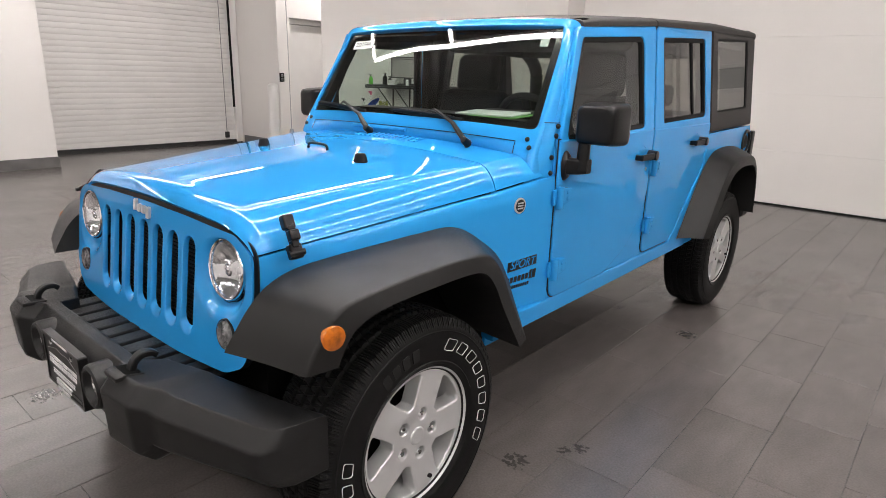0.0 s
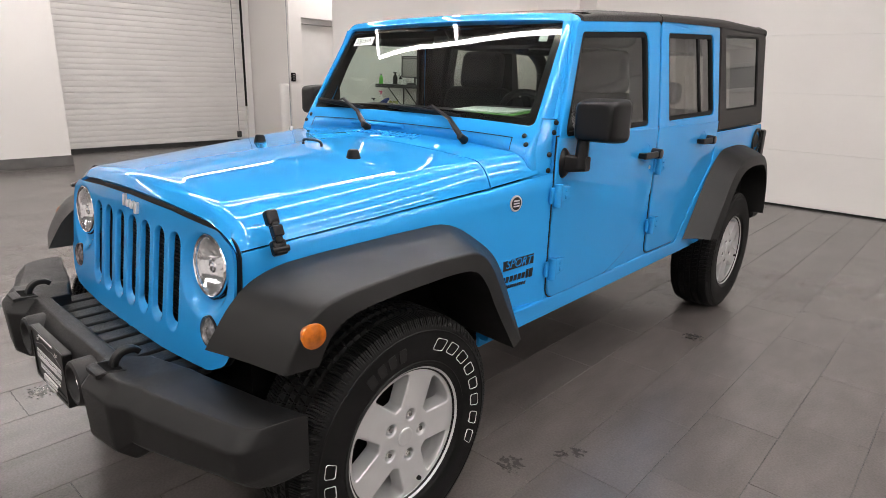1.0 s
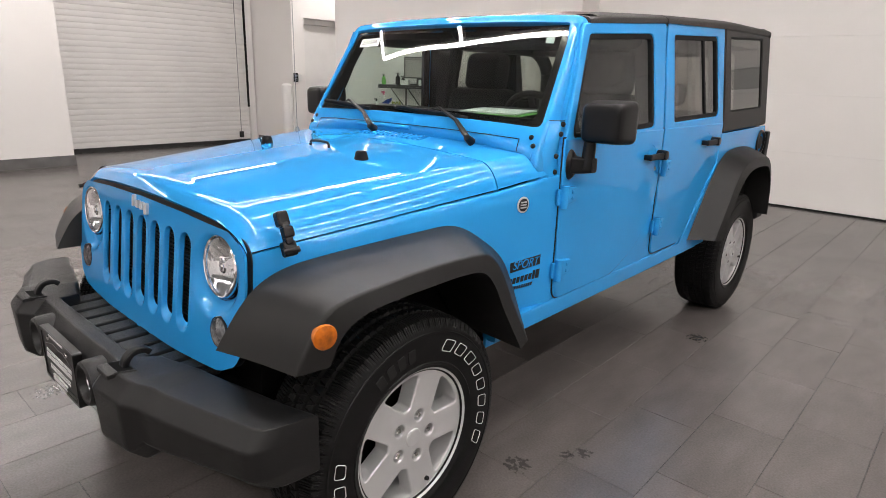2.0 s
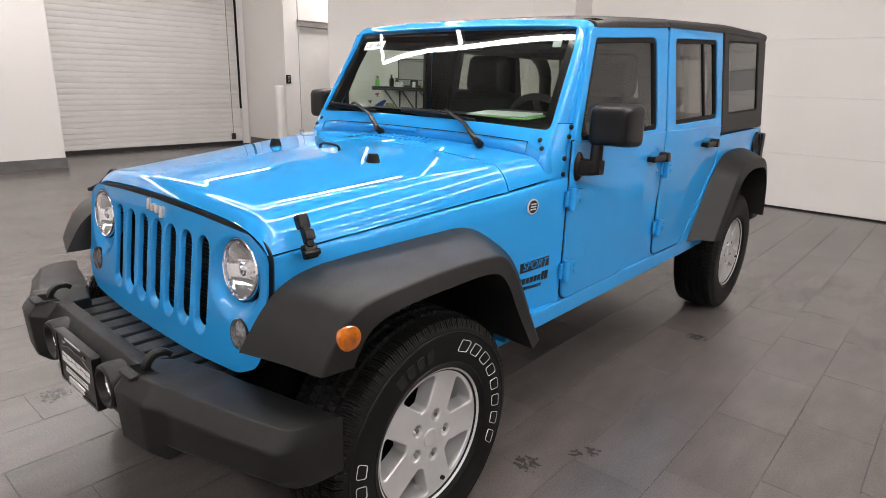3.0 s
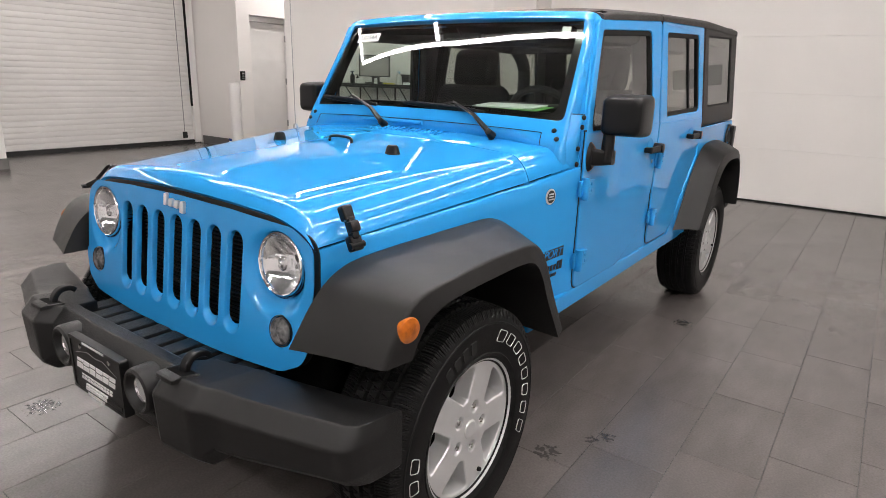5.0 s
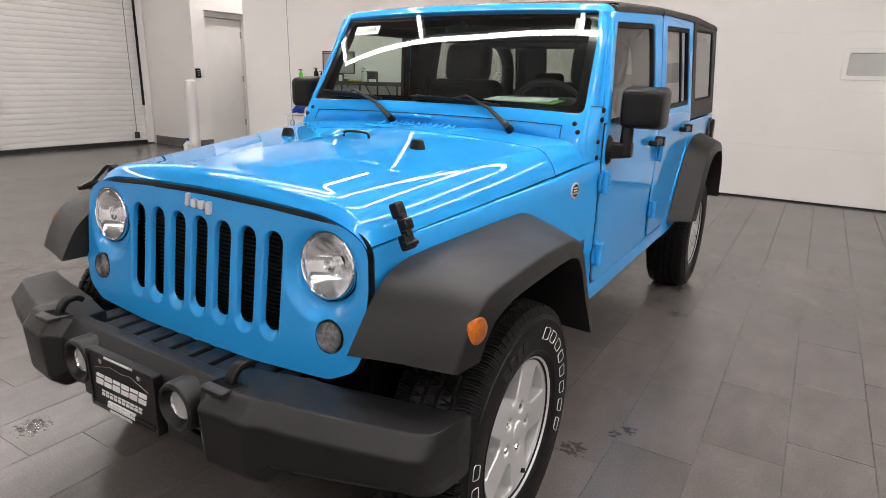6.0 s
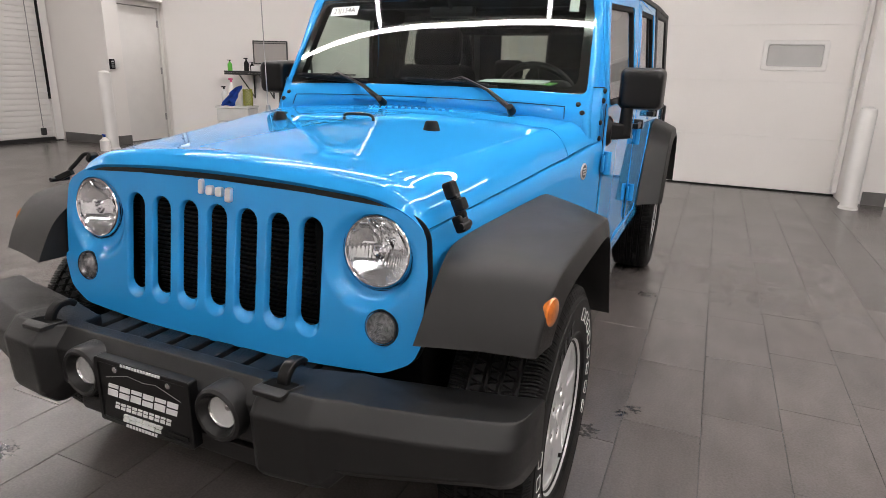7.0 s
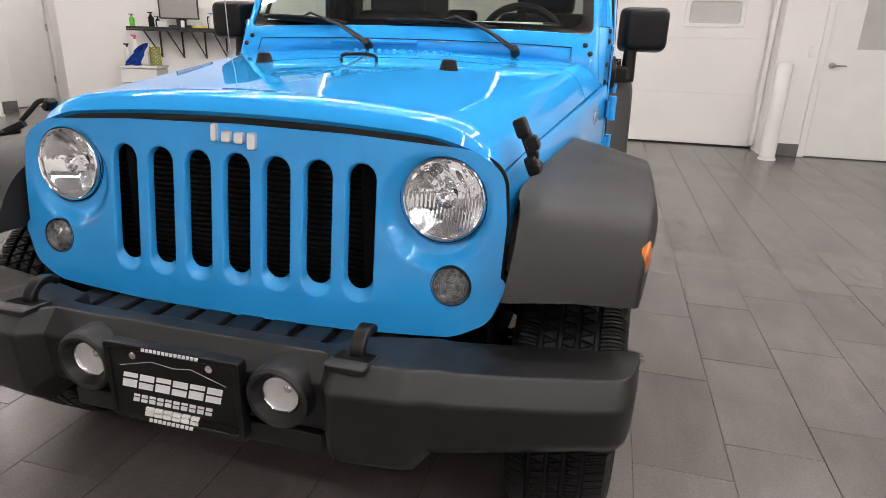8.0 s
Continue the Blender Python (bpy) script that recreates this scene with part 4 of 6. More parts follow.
def wheel_parts():
    out = [("tyre", tyre_mesh(), "black all-terrain tyre with white outlined lettering"), ]
    out.append(("brake_disc", finish("brake_disc", merge(lathe([(-0.01, 0.0), (-0.01, 0.155), (0.01, 0.155), (0.01, 0.0)], 40, "x"), box(-0.05, 0.02, -0.06, 0.06, 0.10, 0.17, 0.01)), DARK, 40), ""))
    out.append(("hub_cap", finish("hub_cap", lathe([(0.03, 0.030), (0.102, 0.030), (0.107, 0.0285), (0.109, 0.025), (0.1085, 0.022), (0.109, 0.0)], 32, "x"), ALLOY, 40), ""))
    for k in range(5):
        a = math.radians(90 + 72 * k)
        y, z = 0.0704 * math.cos(a), 0.0704 * math.sin(a)
        out.append(("lug_nut", finish("lug_nut", lathe([(0.03, 0.0115), (0.095, 0.0115), (0.101, 0.008), (0.102, 0.0)], 6, "x", (0, y, z)), CHROME, 20), "chrome lug nut"))
    out.append(("valve_stem", finish("valve_stem", cyl((0.070, 0.125, -0.148), (0.112, 0.115, -0.138), 0.0085, 0.007, 10), SEAL, 40), ""))
    # raised letters as plain outlined blocks, and darker blocks further in
    for start, count, step in ((87, 8, 12.6), (281, 8, 12.6)):
        for k in range(count):
            a = math.radians(start - step * k)
            w, h, lean = (0.0215, 0.0190, 0.006) if k else (0.0245, 0.0190, 0.006)
            quad = rounded([(-w - lean, -h), (w - lean, -h), (w + lean, h), (-w + lean, h)], 0.009, 4)

            def where(u, v, d, a=a):
                r, t = 0.297 + v, a - u / 0.297
                return (0.1282 - d, r * math.cos(t), r * math.sin(t))
            out.append(("sidewall_mark", finish("sidewall_mark", plate(quad, [offset(quad, 0.0018)], where, 0.004, 0.0004, 1), WHITE_RUBBER, 0), ""))
    for k in range(4):
        a = math.radians(118 + 8 * k)

        def where2(u, v, d, a=a):
            r, t = 0.288 + v, a - u / 0.288
            return (0.1285 + 0.0008 - d, r * math.cos(t), r * math.sin(t))
        quad = rounded([(-0.014, -0.02), (0.014, -0.02), (0.014, 0.02), (-0.014, 0.02)], 0.006, 3)
        out.append(("dark_mark", finish("dark_mark", plate(quad, [], where2, 0.004, 0.0006, 1), DARK_RUBBER, 0), ""))
    ridge = lathe([(0.1245, 0.341), (0.1275, 0.339), (0.1275, 0.336), (0.127, 0.334)], 96, "x")
    bead = lathe([(0.1215, 0.246), (0.1245, 0.243), (0.1215, 0.236), (0.113, 0.229)], 96, "x")
    out.append(("sidewall_rib", finish("sidewall_rib", merge(ridge, bead), TYRE, 40), ""))
    return out


RIM, WHEEL = rim_mesh(), wheel_parts()
for s, y, spin in ((1, 0.0, -21), (-1, 0.0, 20), (1, AXLE, 28), (-1, AXLE, 40)):
    hub = new("wheel", RIM)
    hub.parent, hub.matrix_parent_inverse = car, car.matrix_world.inverted()
    hub.modifiers.new("even_normals", "WEIGHTED_NORMAL").keep_sharp = True
    hub.matrix_basis = Matrix.Translation((s * (TRACK if y < 1 else TRACK - 0.025), y, RADIUS)) @ (Matrix.Identity(4) if s > 0 else Matrix.Rotation(math.pi, 4, "Z")) @ Matrix.Rotation(radians(spin), 4, "X")
    tagged(hub, "silver five-spoke alloy wheel")
    for name, me, label in WHEEL:
        if y > 1 and name == "sidewall_mark":
            continue
        ob = new(name, me)
        ob.parent = hub
        if label:
            tagged(ob, label)


# front bumper
def ring_yz(x, yf, yb, zt, zb, r=0.03, slope=0.0, n=5):
    """A rounded section at x: front and back y, top and bottom z; the top falls by slope towards the front and by drop towards the back."""
    drop = 0.008 if abs(x) < 0.33 else lerp(0.030, 0.012, clamp01((abs(x) - 0.5) / 0.38))
    poly = rounded([(yf + 0.05, zb), (yb, zb), (yb, zt - drop), (yf + 0.040, zt - slope), (yf, zt - 0.046 - slope), (yf + 0.008, zb + 0.04)], [r * 0.8, r * 0.4, r * 0.4, r * 0.36, r * 0.55, r * 0.8], n)
    return [(x, y, z) for y, z in poly]


def bumper_bar():
    half = [(0.0, -0.655, -0.565, 0.668, 0.478, 0.028, 0.004), (0.285, -0.650, -0.565, 0.666, 0.478, 0.028, 0.004), (0.318, -0.652, -0.563, 0.668, 0.476, 0.028, 0.004),
            (0.345, -0.690, -0.50, 0.680, 0.450, 0.032, 0.006), (0.36, -0.694, -0.50, 0.681, 0.446, 0.034, 0.006), (0.47, -0.682, -0.47, 0.681, 0.446, 0.034, 0.008),
            (0.492, -0.676, -0.46, 0.680, 0.448, 0.034, 0.010), (0.518, -0.648, -0.45, 0.672, 0.472, 0.034, 0.012), (0.56, -0.640, -0.44, 0.668, 0.474, 0.034, 0.012),
            (0.70, -0.598, -0.41, 0.660, 0.478, 0.034, 0.012), (0.80, -0.566, -0.392, 0.656, 0.480, 0.034, 0.012), (0.84, -0.556, -0.382, 0.655, 0.480, 0.034, 0.010),
            (0.862, -0.542, -0.376, 0.654, 0.480, 0.034, 0.010), (0.876, -0.518, -0.372, 0.653, 0.480, 0.03, 0.008), (0.884, -0.482, -0.370, 0.651, 0.482, 0.026, 0.006), (0.889, -0.440, -0.369, 0.648, 0.484, 0.02, 0.005), (0.891, -0.422, -0.369, 0.645, 0.488, 0.012, 0.004)]
    rows = [ring_yz(*[-h[0]] + list(h[1:])) for h in reversed(half)] + [ring_yz(*h) for h in half[1:]]
    return loft(rows, close=True, caps=True)


def strap(path, half, thick):
    """A flat bar with rounded edges along a path in a plane of constant x."""
    rows = []
    for k, p in enumerate(path):
        t = (path[min(k + 1, len(path) - 1)] - path[max(k - 1, 0)]).normalized()
        n = Vector((0, -t.z, t.y))
        rows.append([tuple(p + Vector((a, 0, 0)) + n * b) for a, b in rounded([(-half, -thick), (half, -thick), (half, thick), (-half, thick)], thick * 0.6, 3)])
    return loft(rows, close=True, caps=True)


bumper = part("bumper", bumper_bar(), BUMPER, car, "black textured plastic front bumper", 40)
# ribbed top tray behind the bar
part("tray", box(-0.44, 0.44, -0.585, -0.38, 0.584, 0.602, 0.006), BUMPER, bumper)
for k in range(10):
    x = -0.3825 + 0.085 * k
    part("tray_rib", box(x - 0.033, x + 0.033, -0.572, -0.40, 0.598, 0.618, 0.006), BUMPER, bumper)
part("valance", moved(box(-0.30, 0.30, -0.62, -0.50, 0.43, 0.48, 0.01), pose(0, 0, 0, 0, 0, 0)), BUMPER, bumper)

for s in (1, -1):
    # fog lamp in its round housing
    c = (s * 0.2175 + 0.0225, -0.652, 0.587)
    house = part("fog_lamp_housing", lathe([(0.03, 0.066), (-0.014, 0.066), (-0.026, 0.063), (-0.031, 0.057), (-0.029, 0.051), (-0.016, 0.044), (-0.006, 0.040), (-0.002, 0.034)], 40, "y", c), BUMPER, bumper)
    part("fog_lamp", lathe([(-0.006, 0.0385), (-0.0095, 0.034), (-0.0115, 0.020), (-0.0125, 0.0)], 32, "y", c), LENS, house, "clear round fog lamp").visible_shadow = False
    part("fog_ring", lathe([(-0.004, 0.0400), (-0.0095, 0.0395), (-0.0115, 0.0375), (-0.009, 0.0360), (-0.003, 0.0365)], 36, "y", c), CHROME, house, "thin bright ring")
    part("fog_reflector", lathe([(-0.0065, 0.0375), (-0.0050, 0.030), (-0.0040, 0.015), (-0.0038, 0.0)], 32, "y", c), material("fog_mirror", (0.80, 0.79, 0.78), 0.22, 0.6, vary=0.08, scale=50), house, "pale silver reflector")
    part("fog_bulb", lathe([(-0.003, 0.009), (-0.007, 0.008), (-0.009, 0.005), (-0.0092, 0.0)], 14, "y", (c[0] + 0.014, c[1], c[2] + 0.013)), CHROME, house, "", 0)
    # tow hook: a flat bent bar out of a square pocket, whose shade is a flat dark plate
    part("pocket_shade", side(plate(rounded([(0.342, -0.648), (0.414, -0.648), (0.414, -0.604), (0.342, -0.604)], 0.006), [], lambda u, v, d: (u, v, 0.6715 - 0.16 * (v + 0.62) - d), 0.006, 0.001, 1), s), DARK, bumper, "flat dark plate for the pocket's shade", 0)
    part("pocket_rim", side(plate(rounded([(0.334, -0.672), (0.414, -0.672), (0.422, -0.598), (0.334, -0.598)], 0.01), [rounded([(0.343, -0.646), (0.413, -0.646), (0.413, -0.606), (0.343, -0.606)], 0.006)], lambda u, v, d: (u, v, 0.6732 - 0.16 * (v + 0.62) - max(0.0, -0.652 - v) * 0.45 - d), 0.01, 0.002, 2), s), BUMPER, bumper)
    part("tow_hook", side(strap(smooth_path([(0.378, -0.618, 0.62), (0.378, -0.618, 0.664), (0.378, -0.611, 0.688), (0.378, -0.592, 0.704), (0.378, -0.566, 0.704), (0.378, -0.552, 0.694)], 5), 0.0145, 0.0085), s), TRIM, bumper, "black steel tow hook", 50)

# dealer plate: writing that names firms is kept as plain bars
plate_y = -0.677
frame_part = part("number_plate_frame", plate(rounded([(-0.138, 0.477), (0.166, 0.477), (0.166, 0.648), (-0.138, 0.648)], 0.008), [], xz(plate_y), 0.022, 0.003, 2), TRIM, bumper, "black dealer plate with white bars")
part("frame_edge", plate(rounded([(-0.138, 0.477), (0.166, 0.477), (0.166, 0.648), (-0.138, 0.648)], 0.008), [rounded([(-0.126, 0.489), (0.154, 0.489), (0.154, 0.636), (-0.126, 0.636)], 0.005)], xz(plate_y - 0.0035), 0.004, 0.0015, 1), TRIM, frame_part)
PLATE_WHITE = material("white_print", (0.7, 0.7, 0.7), 0.5)


def bars(n, x0, x1, z0, z1, gap=0.16, split=0.0, lift=0.0012):
    """A row of n slanted printed bars, the larger ones in two pieces."""
    pitch = (x1 - x0) / n
    for k in range(n):
        a, b, lean = x0 + pitch * (k + gap / 2), x0 + pitch * (k + 1 - gap / 2), 0.14 * (z1 - z0)
        cuts = [(0.0, 1.0)] if not split else [(0.0, 0.5 - split), (0.5 + split, 1.0)] if k % 2 else [(0.0, 0.62 - split), (0.62 + split, 1.0)]
        for p, q in cuts:
            lo, hi = lerp(z0, z1, p), lerp(z0, z1, q)
            sl, sh = lean * (2 * p - 1), lean * (2 * q - 1)
            part("printed_bar", plate([(a + sl, lo), (b + sl, lo), (b + sh, hi), (a + sh, hi)], [], xz(plate_y - lift), lift + 0.0005, 0, 1), PLATE_WHITE, frame_part, "", 0)


bars(14, -0.047, 0.082, 0.6395, 0.6465, 0.3, 0.0, 0.0046)
bars(6, -0.105, 0.125, 0.551, 0.584, 0.14, 0.075)
bars(10, -0.086, 0.099, 0.5195, 0.537, 0.24, 0.09)
bars(6, -0.059, 0.067, 0.492, 0.511, 0.16, 0.08, 0.0046)
bars(10, -0.052, 0.052, 0.4785, 0.487, 0.28, 0.0, 0.0046)
for a, b in (((-0.105, 0.598), (-0.03, 0.617)), ((-0.03, 0.617), (0.02, 0.611)), ((0.02, 0.611), (0.06, 0.616)), ((0.06, 0.616), (0.135, 0.592))):
    part("printed_line", sweep([(a[0], plate_y - 0.0005, a[1]), (b[0], plate_y - 0.0005, b[1])], 0.0008, 5), STEEL, frame_part)
for x in (-0.07, 0.101):
    part("plate_screw", lathe([(0.004, 0.0085), (-0.003, 0.0075), (-0.005, 0.0)], 14, "y", (x, plate_y, 0.625)), CHROME, frame_part)
part("frame_lip", box(0.04, 0.150, plate_y - 0.003, plate_y, 0.494, 0.505, 0.001), TRIM, frame_part)

# windscreen and its frame
WS = Vector((0, 0.815, 1.258))
WU = Vector((0, 0.245, 0.402)).normalized()
WN = Vector((0, -WU.z, WU.y))
SCREEN_BOW = 0.030      # the glass bulges forward in the middle


def on_screen(u, v, d):
    return tuple(Vector((u, 0, 0)) + WS + WU * v - WN * (d - SCREEN_BOW * (1 - abs(u / 0.69) ** 2.5)))


def frame_ring(t, d):
    """One closed ring of the windscreen frame, from the opening (t = 0) to its outer edge (t = 1)."""
    quad = [(lerp(a[0], b[0], t), lerp(a[1], b[1], t)) for a, b in zip(((-0.690, 0.0), (0.690, 0.0), (0.650, 0.454), (-0.650, 0.454)), ((-0.728, -0.105), (0.728, -0.105), (0.694, 0.512), (-0.694, 0.512)))]
    line = rounded(quad, [lerp(0.03, 0.02, t)] * 2 + [lerp(0.03, 0.055, t)] * 2)
    ring = []
    for a, b in zip(line, line[1:] + line[:1]):
        n = 30 if math.dist(a, b) > 0.25 else 1
        for k in range(n):
            u, v = lerp(a[0], b[0], k / n), lerp(a[1], b[1], k / n)
            # the foot reaches further down where the cowl falls away
            foot = 0.09 * max(0.0, (abs(u) - 0.4) / 0.35) ** 2 * max(0.0, min(1.0, -v / 0.1))
            ring.append(on_screen(u, v - foot, d))
    return ring


opening = dense(rounded([(-0.690, 0.0), (0.690, 0.0), (0.650, 0.454), (-0.650, 0.454)], 0.03))
frame_ws = part("windscreen_frame", loft([frame_ring(t, d) for t, d in ((0.0, 0.05), (0.0, 0.004), (0.02, 0.001), (0.06, 0.0), (0.25, 0.0), (0.42, 0.001), (0.56, 0.003), (0.68, 0.008), (0.78, 0.015), (0.86, 0.024), (0.93, 0.036), (0.98, 0.05), (1.02, 0.066), (1.03, 0.080), (0.0, 0.080), (0.0, 0.05))], close=True), PAINT, car, smooth=45)
glass_line = dense(rounded([(-0.689, 0.001), (0.689, 0.001), (0.647, 0.467), (-0.647, 0.467)], 0.028))
screen = part("windscreen", loft([[on_screen(lerp(0.692, 0.650, j / 10) * (i / 20 - 1), lerp(-0.002, 0.470, j / 10), 0.010) for i in range(41)] for j in range(11)]), WINDSCREEN, car, "curved clear windscreen", 60)
screen.visible_shadow = False
# seams and the raised cover at the foot of the frame
part("seam", merge(sweep([on_screen(-0.62 + 0.062 * k, -0.058, 0.0002) for k in range(21)], 0.0016, 6),
                   *[sweep([on_screen(s * 0.62, -0.058, 0.0002), on_screen(s * 0.622, -0.085, 0.0012), on_screen(s * 0.625, -0.108, 0.004)], 0.0016, 6) for s in (1, -1)]), SEAL, frame_ws, "dark body seam")
part("vent_cover", sweep([on_screen(-0.30 + 0.035 * k, -0.072, 0.003) for k in range(11)], 0.0085, 8), PAINT, frame_ws)
clear = dense(rounded([(-0.648, 0.032), (0.648, 0.032), (0.616, 0.432), (-0.616, 0.432)], 0.04))
part("glass_border", plate(glass_line, [clear], lambda u, v, d: on_screen(u, v, d + 0.013), 0.002, 0, 1), FRIT, frame_ws, "black border under glass")
part("pillar_trim", plate(dense(offset(opening, -0.001)), [dense(offset(opening, 0.008))], lambda u, v, d: on_screen(u, v, d + 0.018), 0.06, 0, 1), DARK, frame_ws)
for s in (1, -1):
    for u, v in ((0.668, -0.045), (0.688, -0.078)):
        p = on_screen(s * u, v, 0)
        part("bolt", moved(lathe([(0.0, 0.010), (0.004, 0.0095), (0.007, 0.006), (0.0075, 0.0)], 12, "z"), Matrix.Translation(p) @ Vector((0, 0, 1)).rotation_difference(WN).to_matrix().to_4x4()), TRIM, frame_ws)
    # the bracket at the foot of the pillar, and its row of bolts
    rows = []
    for k in range(13):
        z = lerp(1.045, 1.285, k / 12)
        front = Vector((0.690, 0.815 + 0.609 * (z - 1.258) + 0.004, z)) if z > 1.16 else Vector((0.690, lerp(0.748, 0.759, (z - 1.045) / 0.115), z))
        back = Vector((0.742, (0.866 if z < 1.2 else 0.866 + 0.30 * (z - 1.2)), z))
        row = []
        for t in (0, 0.12, 0.25, 0.4, 0.6, 0.8, 0.95, 1.0):
            p = front.lerp(back, t)
            p.x += 0.020 * math.sin(math.pi * t) ** 0.8
            row.append(tuple(p))
        rows.append([(row[0][0] - 0.01, row[0][1] + 0.03, z)] + row + [(row[-1][0] - 0.03, row[-1][1] + 0.006, z)])
    part("pillar_bracket", side(loft(rows), s), PAINT, frame_ws, smooth=60)
    part("seam", side(sweep([tuple(Vector(p) + Vector((0.0012, -0.0006, 0))) for p in rows[-1][1:-1]], 0.0015, 6), s), SEAL, frame_ws)
    for y, z in ((0.878, 1.272), (0.868, 1.236), (0.846, 1.155), (0.846, 1.095)):
        m = Matrix.Translation((0.7455, y, z)) @ Matrix.Rotation(radians(-24), 4, "Z")
        part("bolt", side(moved(lathe([(-0.002, 0.0105), (0.004, 0.0098), (0.007, 0.006), (0.0075, 0.0)], 14, "x"), m), s), TRIM, frame_ws)
# stickers
part("stock_sticker", plate([(-0.572, 0.356), (-0.422, 0.356), (-0.422, 0.402), (-0.572, 0.402)], [], lambda u, v, d: on_screen(u, v, d + 0.007), 0.001, 0, 1), PAPER, screen, "white paper stock sticker")
turned = (Vector((1, 0, 0)) + WN * 0.0877).normalized()
basis = Matrix((turned, WU, turned.cross(WU))).transposed().to_4x4()
letters("23J154A", 0.036, DECAL, "sticker_writing", screen, Matrix.Translation(on_screen(-0.497, 0.379, 0.0055)) @ basis, 0.0003)
part("inspection_sticker", plate([(0.555, 0.368), (0.592, 0.368), (0.588, 0.425), (0.551, 0.425)], [], lambda u, v, d: on_screen(u, v, d + 0.014), 0.001, 0, 1), DULL_PAPER, screen, "small pale sticker")


def wiper(pivot, bend, knee, foot, tip):
    """A blade along the glass foot, and its bent arm."""
    piv, bend, knee, foot, tip = (Vector(p) for p in (pivot, bend, knee, foot, tip))
    mid = foot.lerp(tip, 0.55)
    arm = part("wiper_arm", sweep([piv, piv.lerp(bend, 0.4) + WN * 0.006, bend, knee, knee.lerp(mid, 0.6) + WN * 0.004, mid + WN * 0.006], [0.015, 0.014, 0.011, 0.008, 0.006, 0.005], 8, True, 0.6), TRIM, car, "black windscreen wiper")
    part("wiper_blade", sweep([foot, foot.lerp(tip, 0.3), foot.lerp(tip, 0.7), tip], [0.006, 0.009, 0.009, 0.005], 8, True, 1.3), SEAL, arm)
    part("wiper_bridge", sweep([foot.lerp(tip, 0.08) + WN * 0.014, foot.lerp(tip, 0.5) + WN * 0.02, foot.lerp(tip, 0.92) + WN * 0.014], 0.005, 6), TRIM, arm)
    part("wiper_cap", cyl(piv - WN * 0.02, piv + WN * 0.02, 0.018, 0.014, 14, 0.003), TRIM, arm)


wiper((0.428, 0.712, 1.196), (0.315, 0.760, 1.262), (0.192, 0.785, 1.308), (0.34, 0.798, 1.272), (-0.085, 0.792, 1.292))
wiper((-0.124, 0.69, 1.204), (-0.245, 0.745, 1.262), (-0.400, 0.785, 1.312), (-0.25, 0.79, 1.276), (-0.622, 0.806, 1.297))


# doors
def lean_x(y, z):
    """The glasshouse leans in above the belt line, most towards the windscreen."""
    return 0.765 - lerp(0.155, 0.065, clamp01((y - 1.05) / 0.8)) * max(0.0, z - 1.215)


def door_where(s, sink=0.0):
    return lambda u, v, d: (s * (lean_x(u, v) - d - sink), u, v)


def flat_where(s, x):
    return lambda u, v, d: (s * (x - d), u, v)


def door(s, low, high, hole, glass_mat, handle_y, handle_z, hinges, label):
    lower = plate(low, [], flat_where(s, 0.767), 0.05, 0.007, 3)
    upper = plate(high, [hole], door_where(s), 0.05, 0.007, 3, 0.006)
    d = part("door", merge(lower, upper), PAINT, car, label)
    part("window_seal", plate(offset(hole, -0.003), [offset(hole, 0.020)], door_where(s, 0.006), 0.02, 0.003, 2), SEAL, d, "black rubber window seal")
    pane = part("window", plate(offset(hole, 0.01), [], door_where(s, 0.016), 0.001, 0, 1, back=False), glass_mat, d, "tinted side window")
    pane.visible_shadow = False
    # handle: paddle, round button and dished recess
    hx = 0.767
    grip = merge(box(hx + 0.024, hx + 0.040, handle_y - 0.125, handle_y + 0.02, handle_z - 0.018, handle_z + 0.012, 0.007, 3), box(hx, hx + 0.034, handle_y - 0.125, handle_y - 0.098, handle_z - 0.016, handle_z + 0.010, 0.005),
                 cyl((hx - 0.004, handle_y + 0.035, handle_z - 0.002), (hx + 0.046, handle_y + 0.035, handle_z - 0.002), 0.025, 0.023, 24, 0.004))
    part("door_handle", side(grip, s), TRIM, d, "black plastic door handle")
    dish = lathe([(0.0015, 0.044), (-0.004, 0.036), (-0.012, 0.018), (-0.014, 0.0)], 32, "x", (hx, handle_y - 0.045, handle_z + 0.005))
    part("handle_recess", side(dish, s), PAINT, d)
    for y, z in hinges:
        leaf = merge(cyl((hx + 0.016, y, z - 0.045), (hx + 0.016, y, z + 0.045), 0.016, n=16, bevel=0.003),
                     moved(plate(rounded([(0.0, -0.042), (0.095, -0.024), (0.095, 0.030), (0.0, 0.038)], 0.012), [], flat_where(1, 0.020), 0.02, 0.005, 2), Matrix.Translation((hx - 0.004, y, z))),
                     box(hx - 0.004, hx + 0.008, y - 0.03, y, z - 0.032, z + 0.032, 0.004))
        h = part("hinge", side(leaf, s), PAINT, d)
        for dz in (-0.012, 0.014):
            part("bolt", side(lathe([(0.0, 0.0085), (0.004, 0.008), (0.006, 0.004), (0.006, 0.0)], 6, "x", (hx + 0.014, y + 0.06, z + dz)), s), PAINT, h)
    return d


